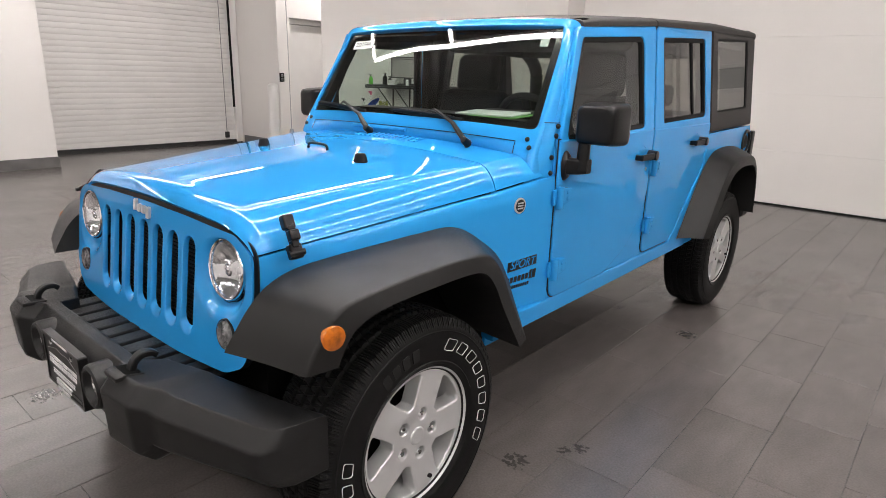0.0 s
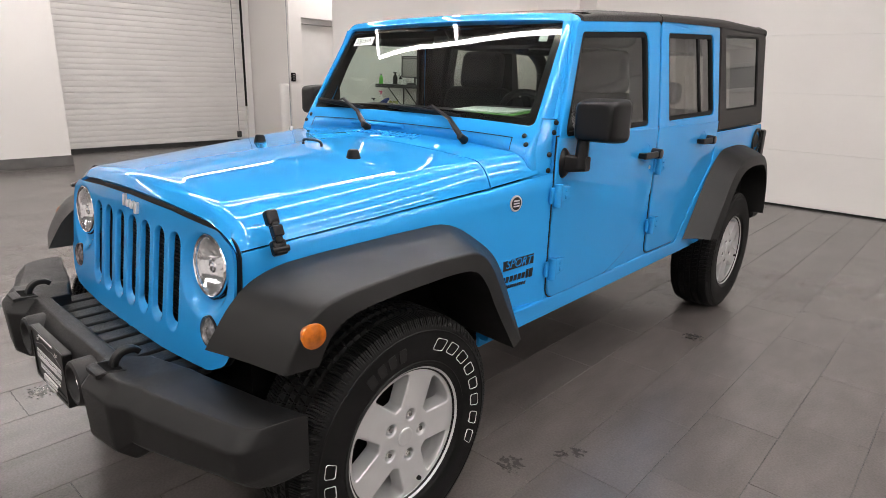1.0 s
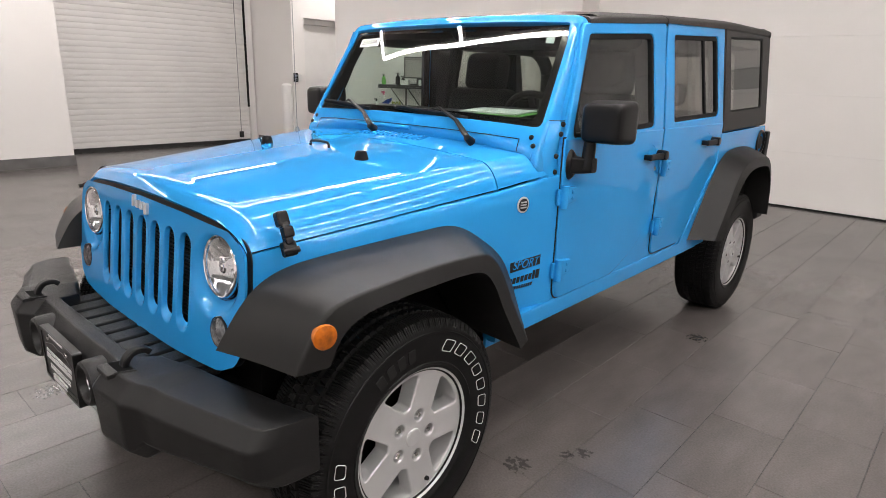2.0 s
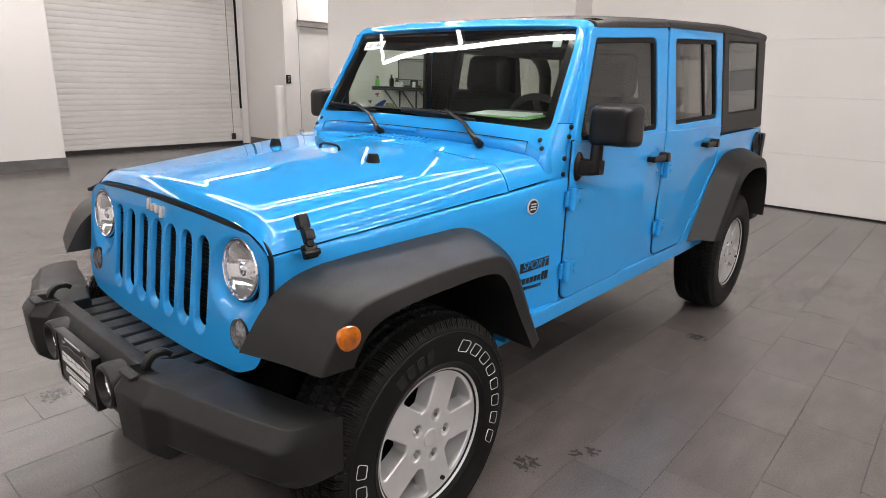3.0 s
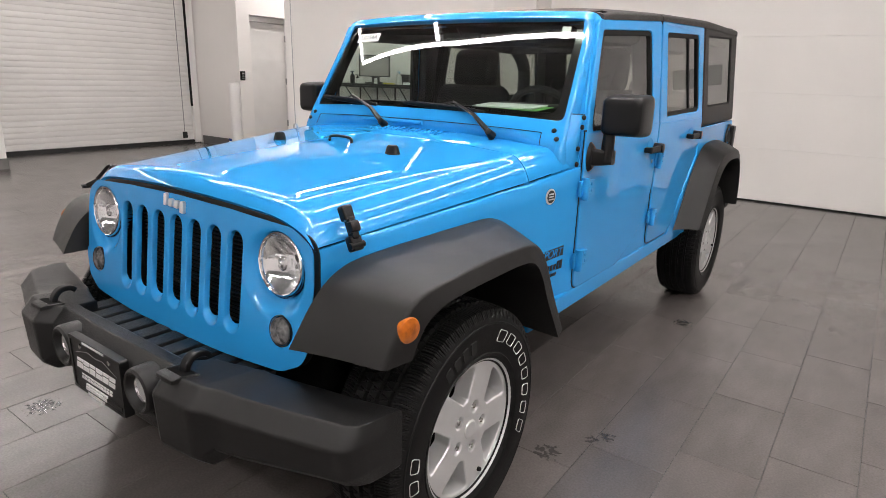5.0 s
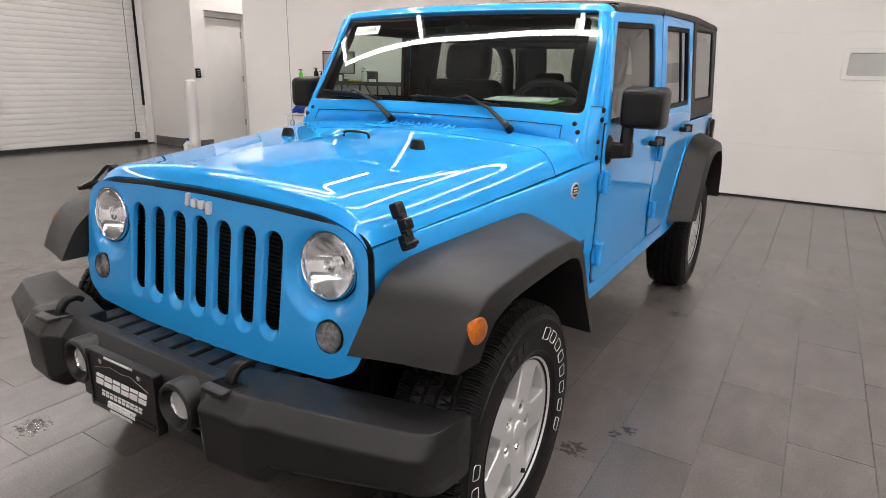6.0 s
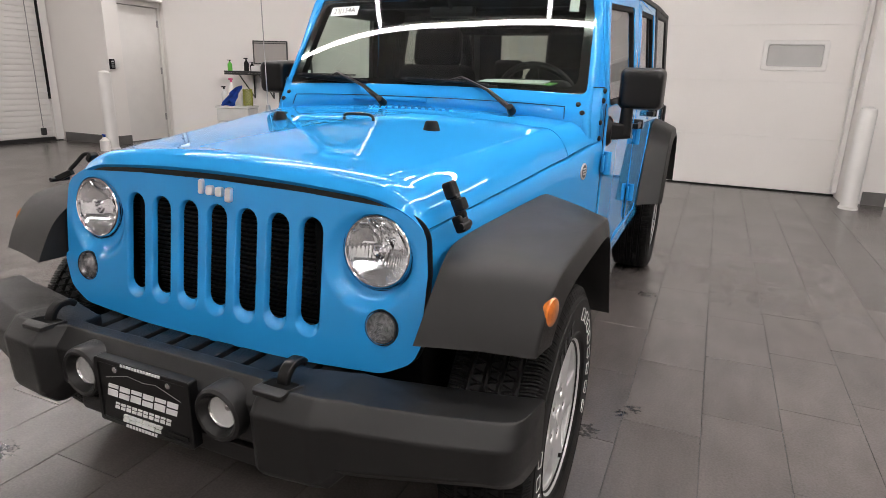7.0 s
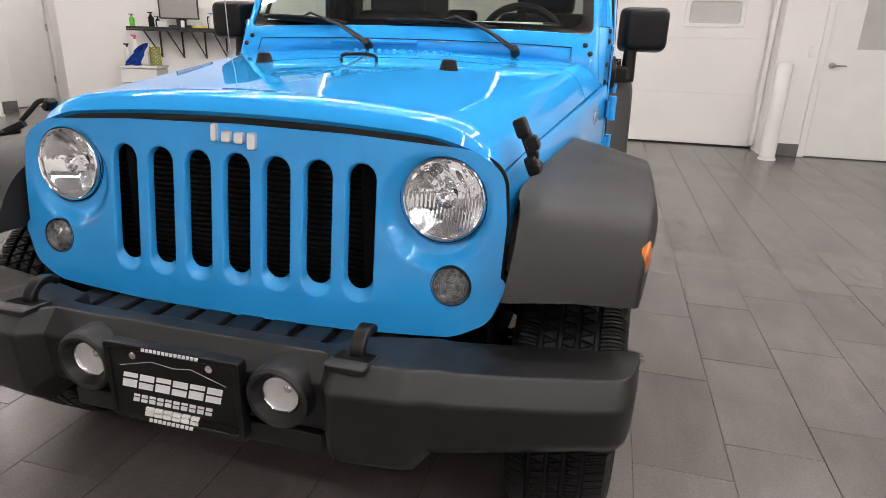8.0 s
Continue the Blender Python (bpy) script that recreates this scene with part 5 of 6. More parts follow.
front_low = rounded([(0.872, 0.572), (1.36, 0.572), (1.60, 0.66), (1.768, 0.86), (1.772, 1.22), (0.872, 1.22)], [0.06, 0.25, 0.3, 0.25, 0, 0], 6)
front_high = dense(rounded([(0.876, 1.2), (1.772, 1.2), (1.743, 1.698), (1.058, 1.648)], [0, 0, 0.02, 0.045]), 0.05)
front_hole = dense(rounded([(0.925, 1.214), (1.668, 1.232), (1.627, 1.642), (1.094, 1.608)], [0.03, 0.03, 0.045, 0.03]), 0.05)
rear_low = rounded([(1.785, 0.582), (2.13, 0.582), (2.22, 0.62), (2.50, 1.0), (2.608, 1.07), (2.608, 1.22), (1.785, 1.22)], [0.05, 0.05, 0.08, 0.1, 0.06, 0, 0], 6)
rear_high = dense(rounded([(1.785, 1.2), (2.608, 1.2), (2.506, 1.729), (1.756, 1.700)], [0, 0, 0.02, 0.02]), 0.05)
rear_opening = dense(rounded([(1.896, 1.245), (2.522, 1.260), (2.412, 1.678), (1.830, 1.650)], [0.02, 0.04, 0.04, 0.02]), 0.05)
for s in (1, -1):
    d1 = door(s, front_low, front_high, front_hole, TINTED, 1.70, 1.10, ((0.872, 1.000), (0.872, 0.705)), "blue front door with black handle")
    d2 = door(s, rear_low, rear_high, rear_opening, PRIVACY, 2.42, 1.125, ((1.785, 1.035), (1.785, 0.735)), "blue rear door with black handle")
    part("door_trim", plate([(1.675, 1.2), (1.77, 1.2), (1.742, 1.694), (1.64, 1.686)], [], door_where(s, 0.0515), 0.004, 0, 1), DARK, d1)
    part("door_trim", plate([(1.13, 1.614), (1.635, 1.646), (1.638, 1.688), (1.15, 1.652)], [], door_where(s, 0.0515), 0.004, 0, 1), DARK, d1)
    part("door_trim", plate(rear_high, [rear_opening], door_where(s, 0.0515), 0.004, 0, 1), DARK, d2)
    for hole, leaf in ((front_hole, d1), (rear_opening, d2)):
        part("window_channel", plate(offset(hole, -0.001), [offset(hole, 0.007)], door_where(s, 0.022), 0.034, 0, 1), DARK, leaf)
    part("window_divider", plate([(2.325, 1.258), (2.350, 1.258), (2.240, 1.668), (2.215, 1.668)], [], door_where(s, 0.010), 0.02, 0.003, 1), SEAL, d2)
    # Black ring laid round each door, in place of the gap's shade.
    for line, leaf in ((front_low, d1), (rear_low, d2)):
        part("door_gap", plate(offset(line, -0.0055), [offset(line, 0.004)], flat_where(s, 0.7600), 0.003, 0, 1), SEAL, leaf)
    part("lock", side(lathe([(0.0, 0.010), (0.002, 0.009), (0.003, 0.0)], 16, "x", (0.767, 1.715, 1.032)), s), STEEL, d1)
    part("pillar", side(loft([[(x - 0.05, y0, z), (x, y0, z), (x, y1, z), (x - 0.05, y1, z)] for x, y0, y1, z in ((0.712, 1.68, 1.89, 1.2), (0.668, 1.645, 1.83, 1.685))], close=True, caps=True), s), DARK, car)
    part("sill", side(box(0.60, 0.735, 0.86, 2.62, 0.50, 0.62, 0.01), s), DARK, car)


for s in (1, -1):
    rows = []
    for k in range(15):
        z = lerp(1.05, 1.645, k / 14)
        y = 0.868 if z < 1.2 else lerp(0.872, 1.052, (z - 1.2) / 0.445)
        x = lean_x(y, z)
        rows.append([(x - 0.06, y - 0.006, z), (x - 0.018, y - 0.006, z), (x - 0.014, y + 0.012, z)])
    part("pillar_edge", side(loft(rows), s), PAINT, frame_ws, "", 0)


# hardtop
def roof_section(y, x_side, z_side, z_top, n=28):
    row = []
    for k in range(n + 1):
        a = math.pi * (k / n) - math.pi / 2
        c, sn = max(math.cos(a), 0.0), math.sin(a)
        row.append((x_side * math.copysign(abs(sn) ** 0.45, sn), y, z_side + (z_top - z_side) * c ** 0.5))
    return row


def roof_edge(y):
    """Height of the hardtop's lower edge: it dips towards the windscreen."""
    return lerp(1.648, 1.701, clamp01((y - 1.05) / 0.72)) + 0.030 * clamp01((y - 1.77) / 0.83) + 0.012 * clamp01((y - 2.6) / 0.76)


def roof_piece(y0, y1, n=14):
    rows = []
    for i in range(n + 1):
        y = lerp(y0, y1, i / n)
        rise = clamp01((y - 1.10) / 0.12)
        rows.append(roof_section(y, lerp(0.700, 0.737, clamp01((y - 1.1) / 0.75)), roof_edge(y) - 0.003, lerp(1.690, 1.702 + 0.096 * clamp01((y - 1.1) / 1.6) ** 0.8, rise)))
    low = [[(x * 0.985, y, z - 0.03) for x, y, z in rows[0]]] + rows + [[(x * 0.985, y, z - 0.03) for x, y, z in rows[-1]]]
    return loft(low)


for y0, y1 in ((1.098, 1.742), (1.750, 3.36)):
    part("hardtop_panel", roof_piece(y0, y1), HARDTOP, car, "dark grey hardtop roof panel", 50)
part("roof_liner", box(-0.68, 0.68, 1.12, 3.32, 1.655, 1.685), DARK, car)
rear_line = rounded([(-0.74, 1.17), (0.74, 1.17), (0.715, 1.785), (-0.715, 1.785)], 0.03)
rear_hole = rounded([(-0.55, 1.24), (0.55, 1.24), (0.53, 1.64), (-0.53, 1.64)], 0.04)
part("rear_panel", plate(rear_line, [rear_hole], lambda u, v, d: (u, 3.36 + 0.12 * (1.70 - v) / 0.53 - d, v), 0.02, 0.004, 2), HARDTOP, car)

for s in (1, -1):
    quarter_out = rounded([(2.614, 1.160), (3.47, 1.175), (3.395, 1.55), (3.36, 1.742), (2.513, 1.731), (2.614, 1.205)], [0.01, 0.02, 0.05, 0.06, 0.01, 0])
    quarter_hole = rounded([(2.715, 1.274), (3.310, 1.288), (3.198, 1.716), (2.595, 1.690)], [0.02, 0.03, 0.03, 0.02])
    q = part("hardtop_side", plate(quarter_out, [quarter_hole], lambda u, v, d, s=s: (s * (0.766 - 0.055 * max(0.0, v - 1.2) - d), u, v), 0.03, 0.012, 3, 0.004), HARDTOP, car, "dark grey hardtop side")
    pane = part("window", plate(offset(quarter_hole, -0.004), [], lambda u, v, d, s=s: (s * (0.758 - 0.055 * max(0.0, v - 1.2) - d), u, v), 0.001, 0, 1, back=False), PRIVACY, q, "dark quarter window")
    pane.visible_shadow = False
    part("window_seal", plate(offset(quarter_hole, -0.002), [offset(quarter_hole, 0.012)], lambda u, v, d, s=s: (s * (0.763 - 0.055 * max(0.0, v - 1.2) - d), u, v), 0.008, 0.002, 1), SEAL, q)
    part("tail_lamp", side(box(0.64, 0.785, 3.49, 3.56, 0.93, 1.13, 0.012), s), TRIM, car, "black tail lamp housing")
    part("tail_lens", side(box(0.65, 0.775, 3.555, 3.575, 0.95, 1.11, 0.008), s), RED, car)
filler = part("fuel_filler", lathe([(0.0, 0.085), (0.010, 0.083), (0.012, 0.072), (0.004, 0.066), (-0.01, 0.06), (-0.012, 0.0)], 32, "x", (0.766, 3.40, 1.06)), TRIM, car, "round black fuel filler ring")
part("filler_cap", lathe([(-0.01, 0.045), (0.004, 0.044), (0.006, 0.036), (0.006, 0.0)], 24, "x", (0.766, 3.40, 1.06)), SEAL, filler)
part("rear_bumper", box(-0.80, 0.80, 3.50, 3.66, 0.50, 0.68, 0.03, 3), PLASTIC, car)


# mirrors
def strap_arm(points, heights):
    """A stout arm, taller than it is thick."""
    rows = []
    for p, h in zip(points, heights):
        rows.append([(p[0], p[1] + b, p[2] + a) for a, b in rounded([(-h, -0.02), (h, -0.02), (h, 0.02), (-h, 0.02)], 0.012, 4)])
    return loft(rows, close=True, caps=True)


def mirror(s):
    """Flange, arm, post and a boxy rounded head."""
    base = part("mirror", side(merge(moved(lathe([(-0.006, 0.060), (0.006, 0.058), (0.018, 0.045), (0.022, 0.0)], 28, "x"), Matrix.Translation((0.765, 0.918, 1.120)) @ Matrix.Diagonal((1, 0.55, 1, 1))),
                                     strap_arm([(0.770, 0.915, 1.122), (0.795, 0.925, 1.120), (0.822, 0.938, 1.120), (0.851, 0.955, 1.122)], (0.034, 0.032, 0.030, 0.028)),
                                     sweep([(0.826, 0.943, 1.105), (0.827, 0.952, 1.225)], [0.026, 0.023], 16)), s), TRIM, car, "black plastic door mirror on arm", 40)
    head = Matrix.Translation((0.868, 1.000, 1.282)) @ Matrix.Rotation(radians(5), 4, "Z")
    rows = []
    for y, w, h in ((-0.084, 0.040, 0.044), (-0.0835, 0.058, 0.059), (-0.080, 0.0685, 0.067), (-0.070, 0.0755, 0.072), (-0.040, 0.081, 0.076), (0.0, 0.085, 0.079), (0.050, 0.087, 0.081), (0.070, 0.087, 0.081), (0.076, 0.082, 0.077)):
        poly = rounded([(-w, -h), (w, -h), (w, h), (-w, h)], min(0.030, h * 0.6), 7)
        rows.append([(a, y, b) for a, b in poly])
    part("mirror_shell", side(moved(loft(rows, close=True, caps=True), head), s), TRIM, base, "black mirror housing", 60)
    part("mirror_glass", side(moved(plate(rounded([(-0.076, -0.070), (0.076, -0.070), (0.076, 0.070), (-0.076, 0.070)], 0.025), [], lambda u, v, d: (u, 0.0775 - d, v), 0.004, 0.001, 1), head), s), MIRROR, base)


for s in (1, -1):
    mirror(s)


# hood hardware
def latch(s):
    p0, p1 = Vector((0.586, -0.262, 1.066)), Vector((0.628, -0.262, 0.970))
    u = (p1 - p0).normalized()
    n = Vector((0.85, -0.05, 0.32)).normalized()
    w = u.cross(n).normalized()
    n = w.cross(u).normalized()
    m = Matrix((w, u, n)).transposed().to_4x4()
    body = moved(merge(box(-0.021, 0.021, -0.005, 0.032, 0.0, 0.030, 0.007, 3), box(-0.014, 0.014, 0.022, 0.078, 0.006, 0.032, 0.006), box(-0.024, 0.024, 0.068, 0.105, -0.004, 0.026, 0.007, 3), box(-0.019, 0.019, 0.035, 0.062, 0.014, 0.042, 0.006),
                       cyl((-0.03, 0.092, 0.02), (0.03, 0.092, 0.02), 0.008, n=12)), Matrix.Translation(p0) @ m @ Matrix.Diagonal((0.82, 1.12, 0.9, 1)))
    part("hood_latch", side(body, s), TRIM, car, "black rubber hood latch", 40)


latch(1)
# the other latch hangs open over the flare
open_latch = merge(moved(box(-0.016, 0.016, -0.015, 0.015, 0.0, 0.018, 0.005, 3), pose(-0.606, -0.268, 1.034, 0, -50, 0)), sweep(smooth_path([(-0.615, -0.268, 1.050), (-0.640, -0.275, 1.046), (-0.660, -0.290, 1.020), (-0.675, -0.305, 0.998)], 5), 0.0048, 8, True, 1.3),
                   moved(box(-0.027, 0.027, -0.012, 0.012, -0.009, 0.009, 0.004, 3), pose(-0.690, -0.312, 0.982, 0, -25, 25)), cyl((-0.712, -0.345, 0.970), (-0.705, -0.290, 0.970), 0.008, n=10))
part("hood_latch", open_latch, TRIM, car, "black rubber hood latch hanging open", 40)
for s in (1, -1):
    z = hood_z(0.305, 0.265)
    bump = part("hood_bumper", moved(lathe([(-0.004, 0.030), (0.004, 0.028), (0.024, 0.022), (0.029, 0.017), (0.030, 0.0)], 24, "z"), Matrix.Translation((s * 0.305, 0.265, z)) @ Matrix.Diagonal((1, 0.8, 1, 1))), SEAL, hood_part, "black rubber hood bumper")
part("footman_loop", sweep(smooth_path([(-0.060, 0.31, hood_z(0, 0.31)), (-0.052, 0.31, hood_z(0, 0.31) + 0.018), (0.0, 0.31, hood_z(0, 0.31) + 0.022), (0.052, 0.31, hood_z(0, 0.31) + 0.018), (0.060, 0.31, hood_z(0, 0.31))], 6), 0.0055, 8), TRIM, hood_part, "black wire loop")
part("antenna", merge(cyl((-0.72, 0.70, 1.13), (-0.72, 0.70, 1.16), 0.014, 0.009, 14), sweep([(-0.72, 0.70, 1.15), (-0.735, 0.708, 1.6), (-0.75, 0.716, 2.05)], 0.0022, 6)), STEEL, car, "thin steel whip antenna")

# side badge and decals on the fender
def on_fender(u, v, d):
    return (0.584 + 0.176 / 1.22 * (u + 0.36) - d, u, v)


bx = on_fender(0.668, 0.99, 0)
badge_m = Matrix.Translation(bx) @ Matrix.Rotation(math.atan2(-0.176, 1.22), 4, "Z")
rb = part("round_badge", moved(lathe([(0.0, 0.030), (0.003, 0.030), (0.004, 0.027), (0.0035, 0.0)], 32, "x"), badge_m), BADGE, car, "round silver and black side badge")
part("badge_face", moved(lathe([(0.0042, 0.024), (0.0045, 0.0)], 32, "x"), badge_m), DECAL, rb)
for dz in (-0.010, 0.0, 0.010):
    part("badge_bar", moved(box(0.0040, 0.0056, -0.015, 0.015, dz - 0.0025, dz + 0.0025), badge_m), BADGE, rb)
side_m = Matrix(((0.1427, 0, 0.9898), (0.9898, 0, -0.1427), (0, 1, 0))).to_4x4()
decal = part("side_decal", plate([(0.622, 0.735), (0.785, 0.743), (0.785, 0.782), (0.622, 0.774)], [], lambda u, v, d: on_fender(u, v, d - 0.0012), 0.001, 0, 1), DECAL, car, "black side decal")
letters("SPORT", 0.047, PAINT, "decal_writing", decal, Matrix.Translation(on_fender(0.703, 0.758, -0.0016)) @ side_m, 0.0004, 0.3)
for x0, x1, z0, z1 in [(0.615 + 0.0215 * k, 0.615 + 0.0215 * k + 0.016, 0.688 + 0.0006 * k, 0.711 + 0.0006 * k) for k in range(6)] + [(0.745, 0.758, 0.688, 0.724), (0.762, 0.782, 0.688, 0.724)] + [(0.635 + 0.0125 * k, 0.635 + 0.0125 * k + 0.009, 0.665, 0.678) for k in range(9)]:
    part("decal_bar", plate([(x0, z0), (x1, z0), (x1 + 0.004, z1), (x0 + 0.004, z1)], [], lambda u, v, d: on_fender(u, v, d - 0.0012), 0.001, 0, 1), DECAL, decal)


# inside the car
def seat(x, y, w=0.25, rear=False):
    """Cushion, reclined back and headrest."""
    cush = box(x - w, x + w, y - 0.27, y + 0.25, 0.70, 0.86, 0.05, 3)
    back = moved(box(-w, w, -0.06, 0.08, 0.0, 0.46 if rear else 0.60, 0.07, 4), pose(x, y + 0.20, 0.78, -10, 0, 0))
    root = part("seat", merge(cush, back), CLOTH, car, "dark cloth car seat")
    if rear:
        for dx in (-0.3, 0.3):
            part("headrest", moved(box(-0.11, 0.11, -0.045, 0.05, 0.0, 0.14, 0.04, 3), pose(x + dx, y + 0.33, 1.29, -10, 0, 0)), CLOTH, root)
        return
    part("headrest", moved(box(-0.148, 0.148, -0.055, 0.055, 0.0, 0.225, 0.054, 5), pose(x, y + 0.315, 1.352, -8, 0, 0)), CLOTH, root)
    for dx in (-0.06, 0.06):
        part("headrest_post", cyl((x + dx, y + 0.30, 1.33), (x + dx, y + 0.315, 1.40), 0.007, n=8), STEEL, root)


seat(0.40, 1.52)
seat(-0.40, 1.52)
seat(0.0, 2.55, 0.58, True)
dash = part("dashboard", merge(moved(box(-0.70, 0.70, -0.20, 0.19, -0.30, 0.0, 0.05, 4), pose(0, 1.07, 1.272, 2, 0, 0)), box(0.16, 0.56, 1.08, 1.24, 1.15, 1.305, 0.05, 4), box(-0.12, 0.12, 1.10, 1.35, 0.75, 1.15, 0.03)), DASH, car, "dark plastic dashboard")
wheel_m = Matrix.Translation((0.37, 1.29, 1.205)) @ Matrix.Rotation(radians(-62), 4, "X")
ring = [(0.185 * math.cos(a), 0.185 * math.sin(a), 0.0) for a in (2 * math.pi * k / 48 for k in range(49))]
sw = part("steering_wheel", moved(merge(sweep(ring, 0.016, 10, False), box(-0.07, 0.07, -0.06, 0.06, -0.03, 0.012, 0.02, 3), box(-0.18, -0.05, -0.02, 0.02, -0.012, 0.006, 0.006), box(0.05, 0.18, -0.02, 0.02, -0.012, 0.006, 0.006), box(-0.02, 0.02, -0.18, -0.05, -0.012, 0.006, 0.006)), wheel_m), DASH, car, "black steering wheel")
part("column", cyl((0.37, 1.20, 1.13), (0.37, 1.30, 1.18), 0.04, n=14), DASH, sw)
papers = part("papers", moved(box(-0.14, 0.14, -0.09, 0.09, 0, 0.006, 0.001, 1), pose(0.345, 1.00, 1.292, 3, 0, 6)), DULL_PAPER, car, "white papers on the dashboard", 0)
part("folder", moved(box(-0.10, 0.145, -0.092, 0.09, -0.003, 0.0, 0.0005, 1), pose(0.372, 0.992, 1.290, 3, 0, 4)), GREEN_PAPER, papers, "green folder", 0)
mir = part("rear_view_mirror", box(-0.11, 0.11, 1.10, 1.135, 1.565, 1.625, 0.014, 3), TRIM, car, "black rear-view mirror")
part("mirror_stalk", sweep([(0, 1.06, 1.645), (0, 1.09, 1.62), (0, 1.11, 1.60)], 0.011, 8), TRIM, mir)
for s in (1, -1):
    part("sport_bar", side(sweep(smooth_path([(0.62, 1.10, 1.62), (0.62, 1.75, 1.63), (0.62, 2.55, 1.63), (0.62, 2.72, 1.60), (0.62, 2.83, 1.50), (0.62, 2.85, 1.35), (0.62, 2.85, 0.9)], 6), 0.046, 12), s), CLOTH, car, "padded roll bar")
    part("sport_bar", side(sweep([(0.64, 1.80, 0.75), (0.64, 1.80, 1.4), (0.60, 1.80, 1.62)], 0.040, 10), s), CLOTH, car)
    part("sun_visor", side(box(0.08, 0.55, 1.13, 1.28, 1.615, 1.635, 0.008), s), CLOTH, car)
    part("seat_belt", side(box(0.655, 0.66, 1.76, 1.81, 0.8, 1.45, 0.001), s), SEAL, car)
part("sport_bar", sweep([(-0.62, 1.80, 1.63), (0.62, 1.80, 1.63)], 0.045, 10), CLOTH, car)
part("sport_bar", sweep([(-0.62, 2.62, 1.62), (0.62, 2.62, 1.62)], 0.04, 10), CLOTH, car)
part("cabin_floor", box(-0.70, 0.70, 0.85, 3.42, 0.56, 0.60), DARK, car)
part("firewall", box(-0.70, 0.70, 0.80, 0.85, 0.56, 1.15), DARK, car)
part("rear_glass", plate(rounded([(-0.56, 1.23), (0.56, 1.23), (0.54, 1.65), (-0.54, 1.65)], 0.04), [], lambda u, v, d: (u, 3.35 + 0.12 * (1.70 - v) / 0.53, v), 0.001, 0, 1, back=False), PRIVACY, car).visible_shadow = False


# ---- the wall shelf beside the far door ----
SHELF_Z = 1.28


def bench():
    z, depth = SHELF_Z, 0.548
    root = tagged(empty("workbench", *(SHELF @ Vector((0.9, 0.3, 0)))), "long black wall shelf on diagonal braces", "workbench")
    part("tabletop", moved(box(0.0, 1.8, 0.0, depth, z - 0.028, z, 0.005), SHELF), BLACK_METAL, root)
    part("edge_rail", moved(box(0.0, 1.8, 0.004, 0.026, z - 0.055, z - 0.029, 0.003), SHELF), BLACK_METAL, root)
    for u in (0.20, 0.50, 0.81, 1.10, 1.42):
        part("brace", moved(sweep([(u, 0.05, z - 0.045), (u + 0.02, depth - 0.02, z - 0.385)], 0.009, 8), SHELF), BLACK_METAL, root)
        part("post", moved(box(u + 0.010, u + 0.030, depth - 0.022, depth, z - 0.40, z - 0.029, 0.003), SHELF), BLACK_METAL, root)


def screen_on_bench():
    root = tagged(empty("monitor", *(SHELF @ Vector((0.65, 0.15, SHELF_Z)))), "grey switched-off computer screen in black frame", "monitor")

    def where(u, v, d):
        return tuple(SHELF @ Vector((u, 0.12 + d, v)))
    part("bezel", plate([(0.398, 1.383), (0.906, 1.383), (0.906, 1.702), (0.398, 1.702)], [[(0.412, 1.398), (0.892, 1.398), (0.892, 1.662), (0.412, 1.662)], [(0.412, 1.672), (0.892, 1.672), (0.892, 1.688), (0.412, 1.688)]], where, 0.03, 0.003, 1), BLACK_METAL, root)
    part("panel", moved(box(0.405, 0.899, 0.134, 0.146, 1.39, 1.695), SHELF), SCREEN, root, "grey switched-off screen")
    part("stand", moved(merge(box(0.52, 0.80, 0.08, 0.24, SHELF_Z, SHELF_Z + 0.025, 0.005), box(0.60, 0.72, 0.150, 0.185, SHELF_Z + 0.02, 1.45, 0.005)), SHELF), BLACK_METAL, root)


def bottle(x, y, z, r, h, mat, label, cap=TRIM):
    root = tagged(empty("bottle", x, y, z), label, "bottle", "cleaning bottles")
    part("bottle_body", lathe([(0, 0), (0, r * 0.95), (0.01, r), (h * 0.62, r), (h * 0.78, r * 0.4), (h * 0.85, r * 0.35), (h * 0.85, 0)], 18, "z", (x, y, z)), mat, root)
    part("trigger", merge(cyl((x, y, z + h * 0.84), (x, y, z + h * 0.95), r * 0.3, n=10), box(x - 0.045, x + 0.025, y - 0.012, y + 0.012, z + h * 0.93, z + h, 0.006)), cap, root)


def shelf_bottle(u, v, r, h, mat, label, cap=TRIM):
    p = SHELF @ Vector((u, v, SHELF_Z))
    bottle(p.x, p.y, p.z, r, h, mat, label, cap)


def small_box(name, label, category, u0, u1, v0, v1, h, mat, tilt=0.0):
    bm = moved(box(-(u1 - u0) / 2, (u1 - u0) / 2, -(v1 - v0) / 2, (v1 - v0) / 2, 0.0, h, min(0.006, h * 0.3)), Matrix.Translation(((u0 + u1) / 2, (v0 + v1) / 2, SHELF_Z)) @ Matrix.Rotation(radians(tilt), 4, "Z"))
    tagged(part(name, moved(bm, SHELF), mat), label, category)


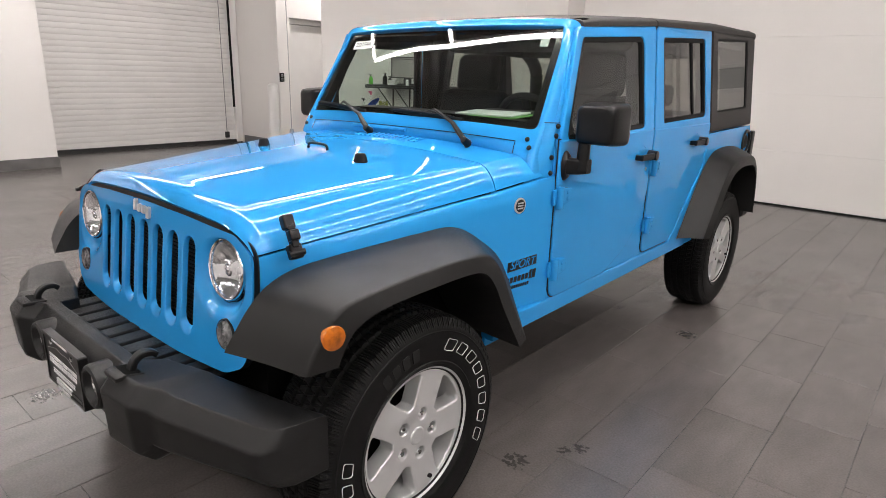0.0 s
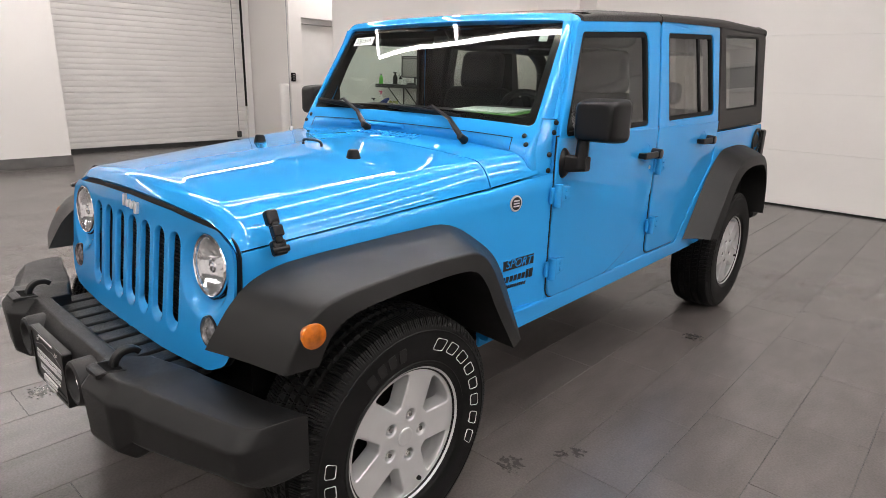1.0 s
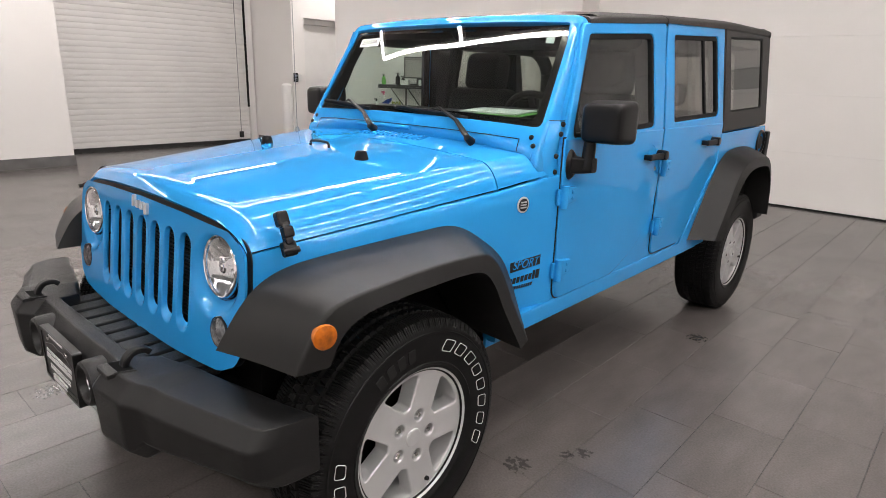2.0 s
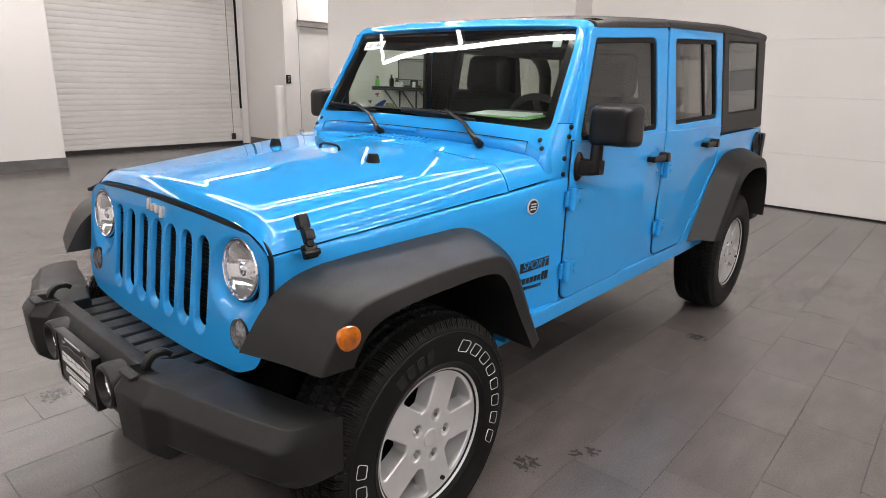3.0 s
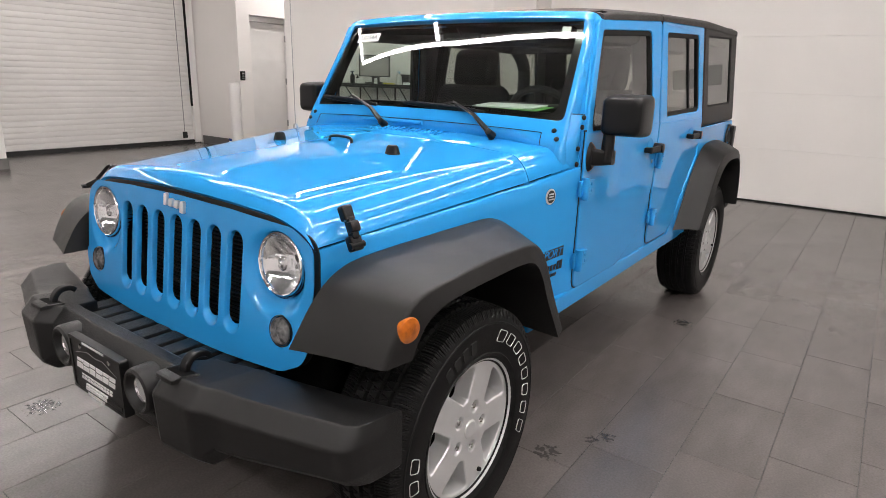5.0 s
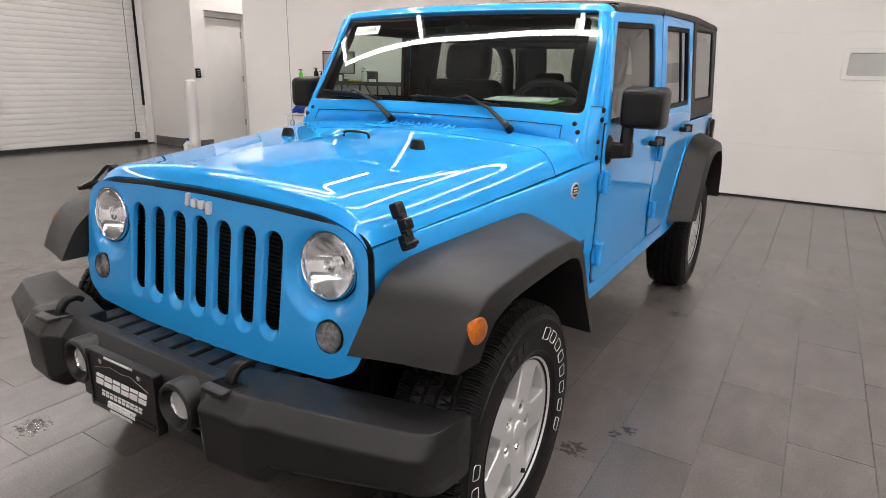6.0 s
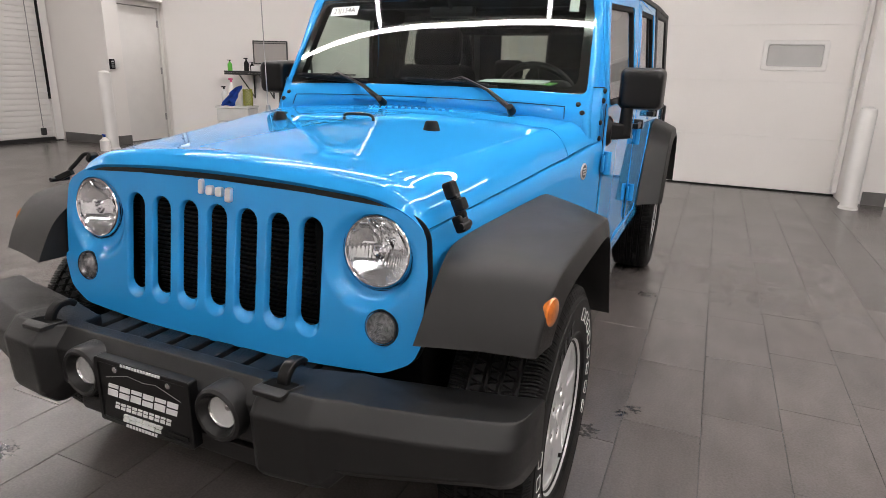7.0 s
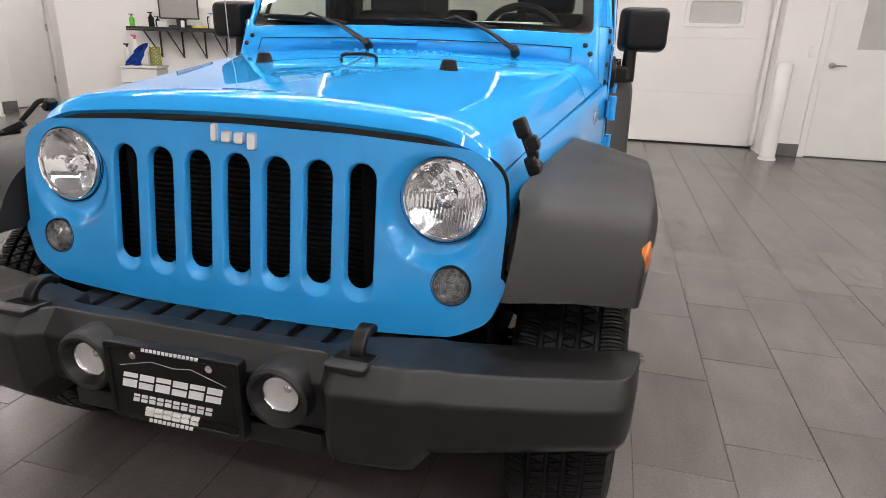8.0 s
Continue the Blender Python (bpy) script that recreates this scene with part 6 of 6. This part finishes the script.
bench()
screen_on_bench()
shelf_bottle(0.05, 0.10, 0.033, 0.15, GREEN, "green spray bottle with black trigger on shelf")
shelf_bottle(0.29, 0.12, 0.036, 0.18, TRIM, "black spray bottle on the shelf")
shelf_bottle(0.35, 0.18, 0.030, 0.13, TRIM, "short black spray bottle on the shelf")
shelf_bottle(1.06, 0.14, 0.038, 0.19, CLEAR_PLASTIC, "pale blue spray bottle on the shelf", material("blue_cap", (0.1, 0.4, 0.6), 0.4))
small_box("carton", "open grey cardboard box on the shelf", "box", 0.39, 0.52, 0.04, 0.10, 0.075, CLEAR_PLASTIC)
small_box("keyboard", "black keyboard lying on the shelf", "keyboard", 0.55, 0.69, 0.02, 0.07, 0.02, BLACK_METAL)
small_box("note_block", "small cream note block on shelf", "note block", 0.70, 0.745, 0.02, 0.045, 0.085, PAPER)
small_box("yellow_cloth", "folded yellow cloth on the shelf", "cloth", 0.84, 1.00, 0.02, 0.14, 0.022, YELLOW, 8)
small_box("dark_tray", "flat black tray lying on the shelf", "tray", 0.77, 0.83, 0.02, 0.08, 0.03, BLACK_METAL)
small_box("tool_case", "black tool case on the shelf", "case", 0.98, 1.20, 0.22, 0.34, 0.15, BLACK_METAL, -10)
small_box("white_cloth", "crumpled white cloth on the shelf", "cloth", 1.16, 1.26, 0.02, 0.10, 0.035, PAPER, 12)


def cart():
    root = tagged(empty("storage_cart", -5.35, 5.30, 0), "milky plastic drawer cart below the shelf", "cart")
    part("cart_top", moved(box(-0.08, 0.42, -0.20, 0.20, 0.765, 0.795, 0.008), SHELF), CLEAR_PLASTIC, root)
    for k in range(4):
        part("drawer", moved(box(-0.065, 0.405, -0.185, 0.185, 0.04 + 0.182 * k, 0.212 + 0.182 * k, 0.010), SHELF), CLEAR_PLASTIC, root)
    for u in (-0.04, 0.38):
        part("castor", moved(cyl((u, -0.16, 0.020), (u, -0.13, 0.020), 0.020, n=12), SHELF), BLACK_METAL, root)


cart()


def cloth_heap():
    """A crumpled blue cloth hung over the cart's edge."""
    bm = bmesh.new()
    n = 16
    vs = []
    for i in range(n + 1):
        row = []
        for j in range(n + 1):
            u, v = i / n, j / n
            q = noise.noise(Vector((u * 4, v * 4, 1.7)))
            row.append(bm.verts.new(SHELF @ Vector((0.10 - 0.12 * v * (1 - u) + 0.07 * (1 - v) + 0.10 * u + 0.03 * q, -0.17 + 0.06 * q + 0.10 * (1 - v), 1.075 - 0.28 * v - 0.05 * abs(u - 0.7) * (1 - v) + 0.03 * q))))
        vs.append(row)
    for i in range(n):
        for j in range(n):
            bm.faces.new((vs[i][j], vs[i + 1][j], vs[i + 1][j + 1], vs[i][j + 1]))
    bmesh.ops.solidify(bm, geom=bm.faces[:], thickness=0.012)
    tagged(part("blue_cloth", bm, BLUE_CLOTH, None, "", 60), "crumpled blue cloth hanging on the cart", "cloth")


cloth_heap()
for u, v, r, h, mat, label, cap in ((0.02, -0.08, 0.040, 0.27, CLEAR_PLASTIC, "white spray bottle with black trigger on the cart", TRIM), (0.07, 0.06, 0.046, 0.38, WHITE_METAL, "tall white jug on the cart", material("pink_cap", (0.6, 0.08, 0.2), 0.4)),
                                    (0.26, 0.05, 0.042, 0.25, CLEAR_PLASTIC, "milky spray bottle on the cart", WHITE_METAL)):
    p = SHELF @ Vector((u, v, 0.795))
    bottle(p.x, p.y, p.z, r, h, mat, label, cap)
bottle(-7.62, 5.07, 0.0, 0.075, 0.26, WHITE_METAL, "white and blue can beside the bollard", BLUE_CLOTH)


def net_bundle():
    """A loose coil of green and yellow cord standing on the cart."""
    strands = []
    for k in range(7):
        a = k * 0.9
        strands.append(sweep(smooth_path([tuple(SHELF @ Vector((0.36 + 0.06 * math.cos(a + 0.7 * i), -0.06 + 0.07 * math.sin(a + 0.7 * i), 0.805 + 0.032 * i))) for i in range(8)], 3), 0.009, 6))
    tagged(part("cord_bundle", merge(*strands), material("olive_cord", (0.28, 0.30, 0.04), 0.8, vary=0.3, scale=30)), "loose olive cord bundle on the cart", "cord")


net_bundle()


def floor_jack():
    root = tagged(empty("floor_jack", -7.3, 6.6, 0), "low black trolley jack on the floor", "jack")
    part("jack_frame", box(-7.45, -7.15, 6.35, 7.1, 0.05, 0.20, 0.02), BLACK_METAL, root)
    part("jack_handle", sweep([(-7.3, 6.95, 0.18), (-7.35, 7.0, 0.50)], 0.015, 8), STEEL, root)
    part("jack_saddle", cyl((-7.3, 6.5, 0.18), (-7.3, 6.5, 0.26), 0.05, n=16), material("red_paint", (0.4, 0.02, 0.02), 0.4), root)
    for y in (6.42, 7.02):
        part("jack_wheel", cyl((-7.13, y, 0.045), (-7.10, y, 0.045), 0.045, n=14), STEEL, root)


floor_jack()


# ---- the tiled floor ----
TILE_W, TILE_L = 0.2956, 0.5915
floor = structure("floor", box(DOCK - 0.3, EAST + 0.3, SOUTH - 0.3, BACK + 0.3, -0.1, -0.0035), GROUT, "grey porcelain tile floor with dark joints")
tile_mesh = finish("tile", box(-TILE_W / 2 + 0.0013, TILE_W / 2 - 0.0013, -TILE_L / 2 + 0.0013, TILE_L / 2 - 0.0013, -0.008, 0.0, 0.0008, 1), TILE, 0)
verts, faces = [], []
for k in range(-37, 20):
    xc = 0.967 + TILE_W * (k + 0.5)
    first = (0.722 + 0.189 * k) % TILE_L
    for j in range(-13, 23):
        yc = first + TILE_L * (j + 0.5)
        if not (SOUTH - 0.3 < yc < BACK and DOCK - 0.3 < xc < EAST):
            continue
        if -1.7 < xc < 3.2 and -1.4 < yc < 7.0:
            ob = new("tile", tile_mesh)
            ob.parent = floor
            ob.location = (xc, yc, random.uniform(-0.0004, 0.0004))
        else:
            n = len(verts)
            w, l = TILE_W / 2 - 0.0013, TILE_L / 2 - 0.0013
            z = random.uniform(-0.0004, 0.0004)
            for sx, sy in ((-1, -1), (1, -1), (1, 1), (-1, 1)):
                verts.append((xc + sx * w, yc + sy * l, z))
            for sx, sy in ((-1, -1), (1, -1), (1, 1), (-1, 1)):
                verts.append((xc + sx * w, yc + sy * l, -0.008))
            faces += [(n, n + 1, n + 2, n + 3), (n, n + 4, n + 5, n + 1), (n + 1, n + 5, n + 6, n + 2), (n + 2, n + 6, n + 7, n + 3), (n + 3, n + 7, n + 4, n)]
far = bpy.data.meshes.new("far_tiles")
far.from_pydata(verts, [], faces)
far.materials.append(TILE)
far_tiles = tagged(new("far_tiles", far), "grey porcelain floor tiles", kind="stuff")
far_tiles.parent = floor
